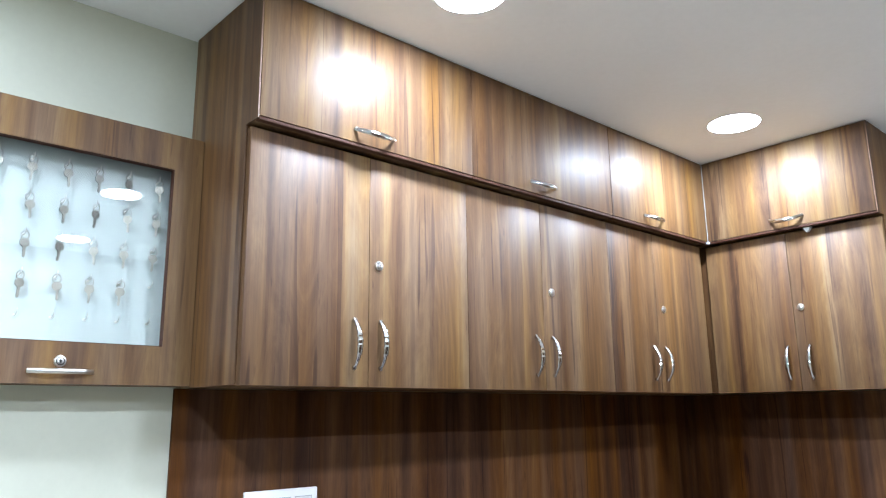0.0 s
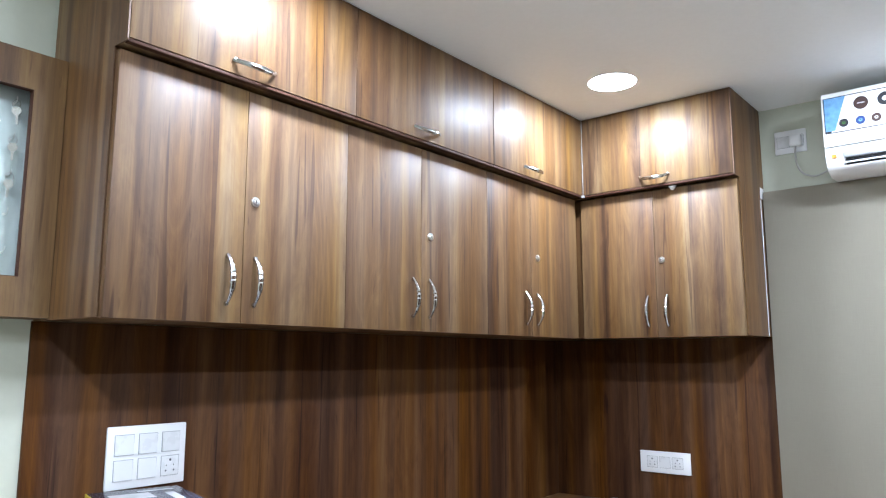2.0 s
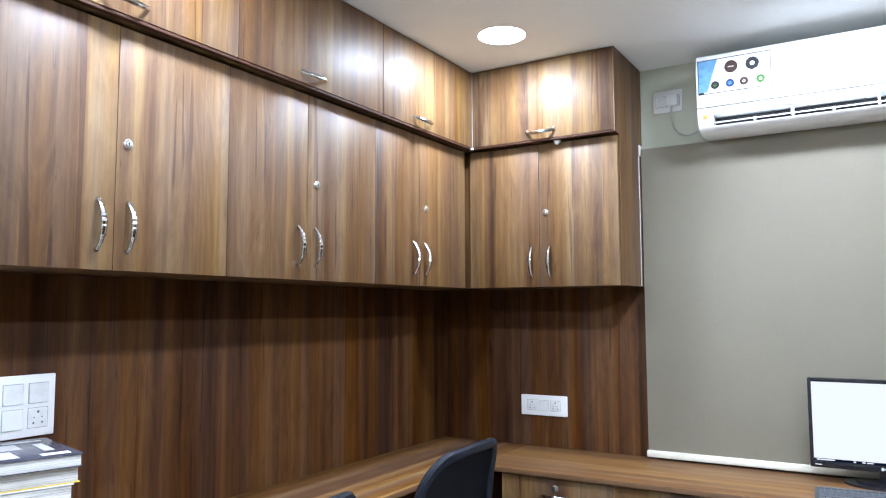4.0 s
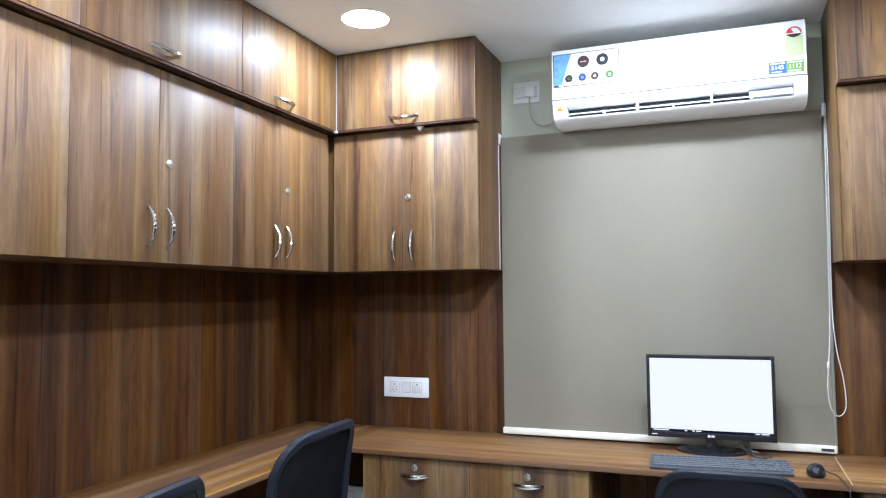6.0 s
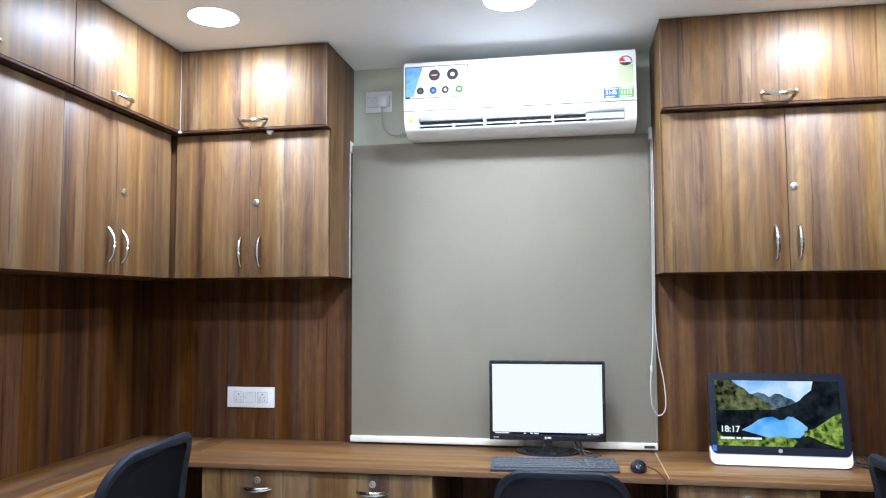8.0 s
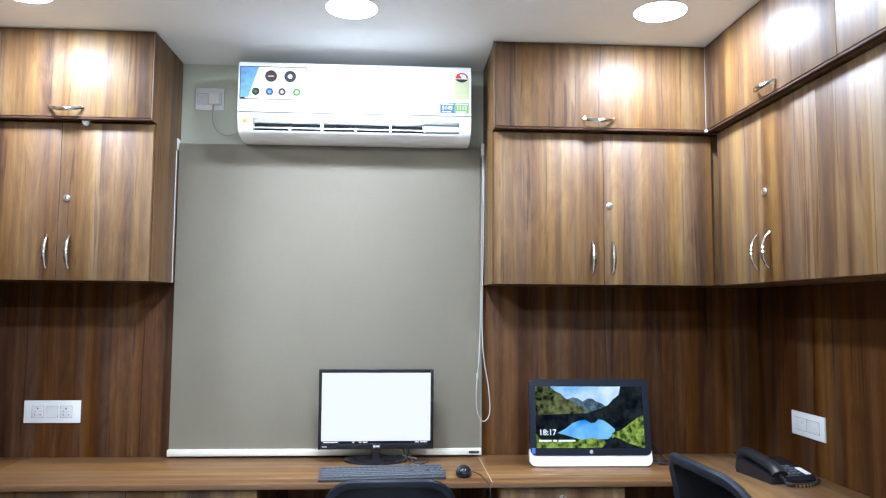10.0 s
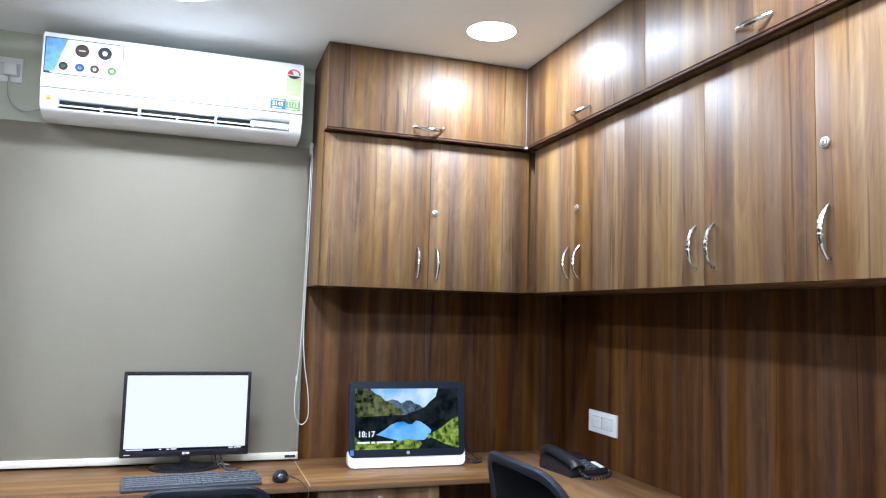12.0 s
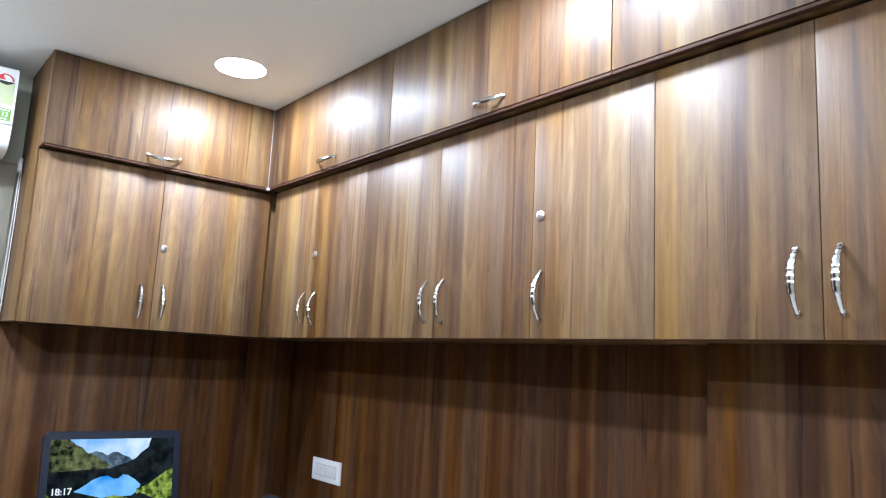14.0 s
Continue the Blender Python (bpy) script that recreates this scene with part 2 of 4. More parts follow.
def smooth_line(points, steps=6):
    """Catmull-Rom through points."""
    p = [Vector(q) for q in points]
    p = [p[0] * 2 - p[1], *p, p[-1] * 2 - p[-2]]
    out = []
    for a, b, c, d in zip(p, p[1:], p[2:], p[3:]):
        for k in range(steps):
            t = k / steps
            out.append(0.5 * (2 * b + (c - a) * t + (2 * a - 5 * b + 4 * c - d) * t * t + (3 * b - a - 3 * c + d) * t ** 3))
    return out + [p[-2]]


def prism(bm, outline, axis, lo, hi, mat=0):
    """An outline of (u, v) pairs drawn out along axis from lo to hi; u and v are the other two axes in order."""
    def at(u, v, w):
        c = [u, v]
        c.insert("xyz".index(axis), w)
        return bm.verts.new(c)
    a, b = [at(u, v, lo) for u, v in outline], [at(u, v, hi) for u, v in outline]
    n = len(outline)
    made = [bm.faces.new(a), bm.faces.new(b[::-1])] + [bm.faces.new((a[i], b[i], b[(i + 1) % n], a[(i + 1) % n])) for i in range(n)]
    for f in made:
        f.material_index = mat
    bmesh.ops.recalc_face_normals(bm, faces=made)
    return bm


def rounded(x0, x1, y0, y1, r, steps=5):
    """Outline of a rounded rectangle."""
    out = []
    for cx, cy, a0 in ((x1 - r, y1 - r, 0), (x0 + r, y1 - r, 90), (x0 + r, y0 + r, 180), (x1 - r, y0 + r, 270)):
        for k in range(steps + 1):
            a = radians(a0 + 90 * k / steps)
            out.append((cx + r * math.cos(a), cy + r * math.sin(a)))
    return out


def mesh_of(name, bm, materials, smooth=True):
    me = bpy.data.meshes.new(name)
    bm.normal_update()
    if smooth:
        for f in bm.faces:
            f.smooth = True
        for e in bm.edges:
            if len(e.link_faces) == 2 and e.calc_face_angle(0) > radians(32):
                e.smooth = False
    bm.to_mesh(me)
    bm.free()
    for m in materials if isinstance(materials, (list, tuple)) else [materials]:
        me.materials.append(m)
    return me


def part(name, bm, materials, parent, label=""):
    ob = new(name, mesh_of(name, bm, materials))
    ob.parent = parent
    return tagged(ob, label) if label else ob


def thing(name, m, label, category, group=""):
    ob = new(name)
    ob.empty_display_size = 0.05
    ob.matrix_basis = m
    return tagged(ob, label, category, group)


def single(name, bm, materials, m, label, category, group="", kind=""):
    ob = new(name, mesh_of(name, bm, materials))
    ob.matrix_basis = m
    return tagged(ob, label, category, group, kind)


def bm_new():
    return bmesh.new()


# ---- plan ----
LEFT, RIGHT, BACK = -1.828, 1.530, 2.975      # faces of the wood panelling
SOUTH = -2.40
CEIL, UNDER, LOFT = 2.338, 1.434, 2.010       # ceiling, underside of wall cabinets, underside of loft
DEPTH, LOFT_OUT = 0.315, 0.036
DESK = 0.75
WIN0, WIN1 = -0.866, 0.372


# ---- structure ----
def structure(name, bm, materials, label, category):
    return single(name, bm, materials, Matrix(), label, category, kind="structure")


structure("floor", box(bm_new(), LEFT - 0.2, RIGHT + 0.2, SOUTH - 0.2, BACK + 0.2, -0.1, -0.004), GROUT, "dark grout bed under the floor tiles", "floor")
structure("ceiling", box(bm_new(), LEFT - 0.2, RIGHT + 0.2, SOUTH - 0.2, BACK + 0.2, CEIL, CEIL + 0.1), CEILING, "smooth off-white painted false ceiling", "ceiling")
structure("wall_west", box(bm_new(), LEFT - 0.15, LEFT - 0.012, SOUTH - 0.15, BACK + 0.15, 0, CEIL), CREAM, "pale cream painted plaster wall", "wall")
structure("wall_east", box(bm_new(), RIGHT + 0.012, RIGHT + 0.15, SOUTH - 0.15, BACK + 0.15, 0, CEIL), CREAM, "pale cream painted plaster wall", "wall")
structure("wall_south", box(bm_new(), LEFT - 0.012, RIGHT + 0.012, SOUTH - 0.15, SOUTH, 0, CEIL), CREAM, "pale cream painted plaster wall", "wall")
w = bm_new()
wx0, wx1, wz0, wz1 = WIN0 + 0.06, WIN1 - 0.06, 0.86, 1.94
for x0, x1, z0, z1 in ((LEFT - 0.012, wx0, 0, CEIL), (wx1, RIGHT + 0.012, 0, CEIL), (wx0, wx1, 0, wz0), (wx0, wx1, wz1, CEIL)):
    box(w, x0, x1, BACK + 0.012, BACK + 0.15, z0, z1)
structure("wall_north", w, CREAM, "pale cream plaster wall with a window opening", "wall")
win = thing("window_1", pose(0, BACK + 0.09, 0), "aluminium sliding window covered by a roller blind", "window")
tagged(win, kind="structure")
f = bm_new()
for x0, x1, z0, z1 in ((wx0, wx1, wz0, wz0 + 0.04), (wx0, wx1, wz1 - 0.04, wz1), (wx0, wx0 + 0.04, wz0 + 0.04, wz1 - 0.04), (wx1 - 0.04, wx1, wz0 + 0.04, wz1 - 0.04), (-0.27, -0.23, wz0 + 0.04, wz1 - 0.04)):
    box(f, x0, x1, -0.02, 0.02, z0, z1)
part("window_frame", f, STEEL, win)
for x0, x1 in ((wx0 + 0.04, -0.27), (-0.23, wx1 - 0.04)):
    part("pane", box(bm_new(), x0, x1, -0.003, 0.003, wz0 + 0.04, wz1 - 0.04), GLASS, win)


def wall_panel(m, width, label):
    """Laminate sheet against a wall, local x along the wall, front towards -y."""
    b = box(bm_new(), 0, width, 0.0, 0.012, 0.0, UNDER - 0.001, 0.001)
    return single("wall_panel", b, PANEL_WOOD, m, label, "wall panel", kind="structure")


LEFT_END, RIGHT_END = 0.671, 0.0
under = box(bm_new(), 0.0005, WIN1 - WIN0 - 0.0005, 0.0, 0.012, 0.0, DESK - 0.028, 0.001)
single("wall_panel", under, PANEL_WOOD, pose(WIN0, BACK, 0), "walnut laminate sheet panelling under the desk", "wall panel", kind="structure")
wall_panel(pose(LEFT, LEFT_END, 0, 0, 0, 90), BACK - LEFT_END - 0.0004, "dark walnut laminate sheet panelling behind the desk, shade in its tint")
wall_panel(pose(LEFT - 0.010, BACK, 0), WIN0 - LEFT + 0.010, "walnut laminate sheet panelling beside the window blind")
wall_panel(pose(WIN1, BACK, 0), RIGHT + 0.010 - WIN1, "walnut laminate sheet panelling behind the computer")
wall_panel(pose(RIGHT, BACK - 0.0004, 0, 0, 0, -90), BACK - RIGHT_END - 0.0004, "dark walnut laminate sheet panelling behind the telephone, shade in its tint")

PILLAR_END, PILLAR_OUT = 0.866, 0.110
b = bm_new()
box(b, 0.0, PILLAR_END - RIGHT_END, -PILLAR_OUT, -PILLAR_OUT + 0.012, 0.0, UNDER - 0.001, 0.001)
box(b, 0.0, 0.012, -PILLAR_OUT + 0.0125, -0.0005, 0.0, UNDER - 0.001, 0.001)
single("wall_panel", b, PANEL_WOOD, pose(RIGHT, PILLAR_END, 0, 0, 0, -90), "dark walnut laminate casing boxed round a pillar, shade in its tint", "wall panel", kind="structure")


# ---- wall cabinets ----
def bow_handle(length, out, upright, fat=1.0, droop=0.0):
    """Chrome bow handle about the origin on a face that looks towards -y."""
    b = bm_new()
    n, pts, sizes = 57, [], []
    for i in range(n):
        u = -1 + 2 * i / (n - 1)
        d = -out * (1 - abs(u) ** 2.2) - 0.002
        along = u * length / 2
        pts.append((0, d, along) if upright else (along, d, -droop * (1 - abs(u) ** 2.2)))
        k = 1 - 0.42 * abs(u) ** 1.6
        bead = 1.0
        if upright and -0.12 < u < 0.78:
            bead = 1.05 - 0.24 * abs(math.sin((u + 0.12) / 0.9 * math.pi * 4)) ** 3 + 0.10
        elif upright and u < -0.45:
            bead = 0.82
        sizes.append((0.0078 * k * fat * bead, 0.0050 * k * fat * bead))
    sweep(b, pts, sizes, (1, 0, 0) if upright else (0, 0, 1), 12)
    for s in (-1, 1):
        c = (0, -0.004, s * length * 0.46) if upright else (s * length * 0.46, -0.004, 0)
        disc(b, (c[0], 0, c[2]), (0, -1, 0), 0.0055, 0.007, 14, bevel=0.001)
    return b


HANDLE_UP = mesh_of("handle", bow_handle(0.120, 0.025, True, 1.0), CHROME)
HANDLE_FLAT = mesh_of("handle", bow_handle(0.122, 0.028, False, 1.05, 0.012), CHROME)
HANDLE_DRAWER = mesh_of("handle", bow_handle(0.112, 0.026, False, 1.2), CHROME)


def cam_lock():
    b = disc(bm_new(), (0, 0.001, 0), (0, -1, 0), 0.0125, 0.006, 28, 0, 0.0115, 0.001)
    disc(b, (0, -0.0049, 0), (0, -1, 0), 0.0086, 0.0004, 20, 1)
    disc(b, (0, -0.0045, 0), (0, -1, 0), 0.0070, 0.0024, 20, 0, 0.0062, 0.0006)
    box(b, -0.0014, 0.0014, -0.0073, -0.0060, -0.0040, 0.0040, 0, 1)
    disc(b, (0, -0.0064, 0), (0, -1, 0), 0.0026, 0.0009, 12, 1)
    return b


LOCK = mesh_of("lock", cam_lock(), [LOCK_METAL, BLACK_HOLE])


def attach(name, mesh, parent, x, y, z, label):
    ob = new(name, mesh)
    ob.parent = parent
    ob.location = (x, y, z)
    return tagged(ob, label)


def wall_cabinet(m, width, doors, label, group, lock=True):
    """Two-door wall unit under the loft. Local x along the wall, back at y = 0, front towards -y.
    doors: rows of (x0, x1, handle x or None, lock x or None)."""
    t = thing("wall_cabinet", m, label, "cabinet", group)
    part("carcass", box(bm_new(), 0.0005, width - 0.0005, -DEPTH + 0.020, -0.001, UNDER, LOFT - 0.001, 0.001), WOOD, t)
    for x0, x1, hx, lx in doors:
        b = box(bm_new(), x0 + 0.0008, x1 - 0.0008, -DEPTH, -DEPTH + 0.018, UNDER - 0.004, LOFT - 0.010, 0.0012)
        d = part("door", b, WOOD, t)
        if hx is not None:
            attach("handle", HANDLE_UP, d, hx, -DEPTH, 1.530, "chrome bow handle")
        if lx is not None:
            attach("lock", LOCK, d, lx, -DEPTH, 1.725, "round chrome cam lock")
    return t


def loft_cabinet(m, width, hx, label, group, x0=0.0, out=LOFT_OUT):
    """Loft unit with one lift-up door that stands proud of the cabinets below."""
    t = thing("loft_cabinet", m, label, "cabinet", group)
    front = -DEPTH - out
    part("carcass", box(bm_new(), 0.0005, width - 0.0005, front + 0.019, -0.001, LOFT, CEIL - 0.002, 0.001), WOOD, t)
    part("bottom_edge", box(bm_new(), x0 + 0.001, width - 0.001, front + 0.002, front + 0.0185, LOFT - 0.004, LOFT + 0.0035, 0.001), DARK_EDGE, t, "dark brown edge strip")
    d = part("door", box(bm_new(), x0 + 0.0012, width - 0.0012, front, front + 0.018, LOFT + 0.005, CEIL - 0.003, 0.0012), WOOD, t)
    attach("handle", HANDLE_FLAT, d, hx, front, LOFT + 0.038, "chrome bow handle")
    return t


G1, G2 = "wall cabinets above the desks", "loft cabinets below the ceiling"
LAB = "walnut laminate two-door wall cabinet with chrome bow handles"
LLAB = "walnut laminate loft cabinet with one chrome handle"
BL_FACE, BL_CORNER = BACK - DEPTH, LEFT + DEPTH
# west side: local x = y - start
y0 = 0.675
wall_cabinet(pose(LEFT, y0, 0, 0, 0, 90), 0.663, [(0, 0.329, 0.286, None), (0.329, 0.663, 0.363, 0.357)], LAB, G1)
wall_cabinet(pose(LEFT, 1.338, 0, 0, 0, 90), 0.660, [(0, 0.314, 0.274, None), (0.314, 0.660, 0.350, 0.354)], LAB, G1)
wall_cabinet(pose(LEFT, 1.998, 0, 0, 0, 90), BL_FACE - 1.998, [(0, 0.278, 0.240, None), (0.278, BL_FACE - 1.998 - 0.045, 0.315, 0.322)], "walnut laminate two-door wall cabinet in the corner", G1)
loft_cabinet(pose(LEFT, y0, 0, 0, 0, 90), 0.657, 0.315, LLAB, G2)
loft_cabinet(pose(LEFT, 1.332, 0, 0, 0, 90), 0.660, 0.302, LLAB, G2)
loft_cabinet(pose(LEFT, 1.992, 0, 0, 0, 90), BL_FACE - LOFT_OUT - 1.992, 0.250, "walnut laminate loft cabinet in the corner", G2)
# north side, beside the window
bw = WIN0 - 0.004 - LEFT
cx = BL_CORNER - LEFT
wall_cabinet(pose(LEFT, BACK, 0), bw, [(cx + 0.004, 0.634, 0.600, None), (0.634, bw, 0.677, 0.661)], "walnut laminate two-door wall cabinet beside the blind", G1)
loft_cabinet(pose(LEFT, BACK, 0), bw, 0.660, LLAB + " beside the air conditioner", G2, cx + LOFT_OUT)
rx = RIGHT - DEPTH
wall_cabinet(pose(0.378, BACK, 0), RIGHT - 0.378, [(0, 0.414, 0.371, None), (0.414, rx - 0.378 - 0.004, 0.447, 0.436)], "walnut laminate two-door wall cabinet beside the blind cord", G1)
loft_cabinet(pose(0.378, BACK, 0), RIGHT - 0.378, 0.390, LLAB + " beside the air conditioner", G2)
# east side: local x = start - y
def along_east(start, *ys):
    return [None if y is None else start - y for y in ys]


for start, end, doors, label in (
        (BL_FACE, 1.962, ((BL_FACE - 0.045, 2.284, 2.322, 2.268), (2.284, 1.962, 2.246, None)), "walnut laminate two-door wall cabinet in the corner"),
        (1.962, 1.206, ((1.962, 1.576, 1.613, None), (1.576, 1.206, 1.540, None)), LAB),
        (1.206, 0.859, ((1.206, 0.859, 1.174, 1.179),), "walnut laminate single-door wall cabinet with chrome handle and lock"),
        (0.859, 0.200, ((0.859, 0.527, 0.568, None), (0.527, 0.200, 0.494, None)), LAB),
        (0.200, 0.0, ((0.200, 0.0, None, None),), "narrow walnut laminate wall cabinet at the end of the row")):
    wall_cabinet(pose(RIGHT, start, 0, 0, 0, -90), start - end, [along_east(start, *d) for d in doors], label, G1)
loft_cabinet(pose(RIGHT, BL_FACE - LOFT_OUT, 0, 0, 0, -90), BL_FACE - LOFT_OUT - 1.798, BL_FACE - LOFT_OUT - 2.172, "walnut laminate loft cabinet in the corner", G2)
loft_cabinet(pose(RIGHT, 1.798, 0, 0, 0, -90), 0.851, 0.452, LLAB, G2)
loft_cabinet(pose(RIGHT, 0.947, 0, 0, 0, -90), 0.947, 0.452, LLAB, G2)




def end_panel(m):
    """Full-height sheet that closes the end of a cabinet row, wider at the loft."""
    o = LOFT_OUT + 0.001
    outline = [(-0.001, UNDER - 0.002), (-DEPTH + 0.017, UNDER - 0.002), (-DEPTH + 0.017, LOFT - 0.002), (-DEPTH - o + 0.002, LOFT - 0.002), (-DEPTH - o + 0.002, CEIL - 0.002), (-0.001, CEIL - 0.002)]
    t = thing("end_panel", m, "walnut laminate end panel closing the cabinet row", "cabinet panel", "end panels of the cabinets")
    part("sheet", prism(bm_new(), outline, "x", -0.004, -0.0002), WOOD, t)
    part("edge_band", box(bm_new(), -0.004, -0.0002, -DEPTH - o + 0.0008, -DEPTH - o + 0.0018, LOFT - 0.001, CEIL - 0.003), EDGE, t, "brown edge band")
    return t


end_panel(pose(LEFT, y0, 0, 0, 0, 90))
end_panel(pose(WIN0 + 0.0005, BACK, 0))
end_panel(pose(0.378, BACK, 0))


# ---- downlights ----
def downlight():
    t = thing("ceiling_downlight", pose(-1.18, 2.315, CEIL), "round white recessed LED downlight, lit, in the ceiling", "ceiling light", "ceiling downlights")
    rim = bm_new()
    pts = rounded(-0.0865, 0.0865, -0.0865, 0.0865, 0.0864, 10)
    sweep(rim, [(x, y, -0.0006) for x, y in pts + pts[:1]], (0.0012, 0.0022), (0, 0, 1), 8)
    part("rim", rim, WHITE_PLASTIC, t)
    part("diffuser", disc(bm_new(), (0, 0, -0.0004), (0, 0, -1), 0.0845, 0.0016, 48), LAMP_GLOW, t, "glowing white diffuser")
    return t


LIGHT = downlight()
# The three at y = -0.25 are unseen, added to light the doors from behind.
for x, y in ((-1.18, 2.315), (-0.14, 2.365), (0.895, 2.315), (-1.20, 1.06), (-0.16, 1.0), (0.86, 1.09), (-1.20, -0.25), (-0.15, -0.25), (0.88, -0.25)):
    lamp = bpy.data.lights.new("downlight_light", "AREA")
    lamp.shape, lamp.size, lamp.energy, lamp.spread = "DISK", 0.166, LAMP_POWER, radians(LAMP_SPREAD)
    lamp.color = (0.96, 0.98, 1.0)
    new("downlight_light", lamp).matrix_basis = pose(x, y, CEIL - 0.0032)
# The last three fittings belong to the added, unseen row.
for x, y in ((-0.14, 2.365), (0.895, 2.315), (-1.20, 1.06), (-0.16, 1.0), (0.86, 1.09), (-1.20, -0.25), (-0.15, -0.25), (0.88, -0.25)):
    copy_thing(LIGHT, pose(x, y, CEIL))


# ---- desks ----
DEPTH_L, DEPTH_B = 0.418, 0.470


def desk(m, length, depth, legs, label):
    """A wall desk. Local x along the wall, back edge at y = 0."""
    t = thing("desk", m, label, "desk", "desks round the room")
    part("desk_top", box(bm_new(), 0, length, -depth + 0.002, 0, DESK - 0.019, DESK, 0.002), WOOD_X, t)
    part("edge_band", box(bm_new(), 0, length, -depth, -depth + 0.0018, DESK - 0.0185, DESK - 0.0005, 0.0006), EDGE, t, "brown edge band")
    for x in legs:
        part("leg_panel", box(bm_new(), x, x + 0.018, -depth + 0.03, -0.002, 0, DESK - 0.0195, 0.001), WOOD, t)
    return t


desk(pose(LEFT + 0.001, 0.10, 0, 0, 0, 90), BACK - 0.10 - 0.001, DEPTH_L, (0.01, 1.2), "long walnut laminate desk along the wall, with books")
desk(pose(LEFT + DEPTH_L + 0.002, BACK - 0.001, 0), 0.352 - LEFT - DEPTH_L - 0.002, DEPTH_B, (), "walnut laminate desk under the window blind")
desk(pose(0.353, BACK - 0.001, 0), RIGHT - DEPTH_L - 0.353 - 0.002, DEPTH_B, (), "walnut laminate desk below the all-in-one computer")
desk(pose(RIGHT - 0.001, BACK - 0.001, 0, 0, 0, -90), BACK - 0.10, DEPTH_L, (1.5, 2.85), "long walnut laminate desk along the wall, with telephone")


def drawer_unit(x0, x1, fronts, label):
    t = thing("drawer_unit", pose(0, BACK - 0.02, 0), label, "drawer unit", "drawer units under the desk")
    front = -(BACK - 0.02 - 2.530)
    part("carcass", box(bm_new(), x0, x1, front + 0.019, -0.01, 0.05, DESK - 0.0195, 0.001), WOOD, t)
    for a, b in fronts:
        for z0, z1 in ((0.555, DESK - 0.026), (0.305, 0.551), (0.055, 0.301)):
            d = part("drawer", box(bm_new(), a + 0.001, b - 0.001, front, front + 0.018, z0, z1, 0.0012), WOOD, t)
            c = (a + b) / 2
            attach("handle", HANDLE_DRAWER, d, c, front, z1 - (0.064 if z1 > 0.6 else 0.056), "chrome bow handle")
            attach("lock", LOCK, d, c, front, z1 - (0.036 if z1 > 0.6 else 0.028), "round chrome cam lock")
    return t


drawer_unit(-1.306, -0.440, [(-1.306, -0.873), (-0.873, -0.440)], "walnut laminate drawer unit with chrome handles and locks")
drawer_unit(0.383, 0.819, [(0.383, 0.819)], "walnut laminate drawer unit under the computer")
# ---- small trims ----
for x, y, tall in ((LEFT + DEPTH + LOFT_OUT + 0.002, BL_FACE - LOFT_OUT - 0.002, CEIL - LOFT - 0.003), (RIGHT - DEPTH - LOFT_OUT - 0.002, BL_FACE - LOFT_OUT - 0.002, CEIL - LOFT - 0.003)):
    b = box(bm_new(), x - 0.0011, x + 0.0011, y - 0.0011, y + 0.0011, LOFT + 0.004, LOFT + tall, 0.0004)
    box(b, x - 0.006, x + 0.006, y - 0.008, y + 0.004, LOFT - 0.006, LOFT + 0.004, 0.002)
    structure("trim", b, GREY_LINE, "thin grey corner bead between loft doors", "trim")
b = bm_new()
prism(b, [(-0.014, 0), (0.014, 0), (0.004, -0.016), (-0.004, -0.016)], "y", -0.010, 0.004)
single("door_catch", b, WHITE_PLASTIC, pose(-1.108, BL_FACE - LOFT_OUT + 0.03, LOFT - 0.004), "small white plastic catch under the loft door", "catch")


structure("trim", box(bm_new(), WIN0 + 0.0012, WIN0 + 0.0038, BACK - 0.060, BACK - 0.054, UNDER, 1.962, 0.0005), AC_GREY, "thin pale edge strip behind the cabinet's end panel", "trim")
structure("joint_strip", box(bm_new(), 0.3512, 0.3540, BACK - 0.468, BACK - 0.045, DESK - 0.004, DESK + 0.0006), plain("joint_filler", (0.42, 0.30, 0.17), 0.5), "pale filler strip in the desk joint", "trim")


# ---- roller blind ----
blind = thing("roller_blind", pose(0, BACK - 0.035, 0), "grey-green fabric roller blind, fully lowered, with white bottom bar", "blind")
bx0, bx1 = WIN0 + 0.006, WIN1 - 0.014
b = bm_new()
n = 24
rows = []
for i in range(n + 1):
    z = 0.785 + (1.995 - 0.785) * i / n
    rows.append([b.verts.new((bx0 + (bx1 - bx0) * k / 12, 0.0016 * math.sin(k * 1.3) * math.sin(i * 0.5), z)) for k in range(13)])
for r, q in zip(rows, rows[1:]):
    for k in range(12):
        b.faces.new((r[k], r[k + 1], q[k + 1], q[k]))
solid = bmesh.ops.solidify(b, geom=b.faces[:], thickness=0.0012)
part("fabric", b, BLIND, blind)
part("tube", disc(bm_new(), (bx0, 0.021, 1.972), (1, 0, 0), 0.019, bx1 - bx0, 24), BLIND, blind)
bar = box(bm_new(), bx0 - 0.004, bx1 + 0.006, -0.012, 0.010, 0.758, 0.784, 0.004)
part("bottom_bar", bar, BLIND_BAR, blind, "white bottom bar")
part("maker_tag", box(bm_new(), bx1 - 0.045, bx1 - 0.004, -0.0135, -0.0115, 0.765, 0.775, 0), LABEL_DARK, blind, "small dark maker tag")
for x in (bx0 - 0.012, bx1 + 0.008):
    part("bracket", box(bm_new(), x - 0.007, x + 0.007, -0.016, 0.034, 1.966, 2.016, 0.004), WHITE_PLASTIC, blind, "white plastic bracket")
chain = bm_new()
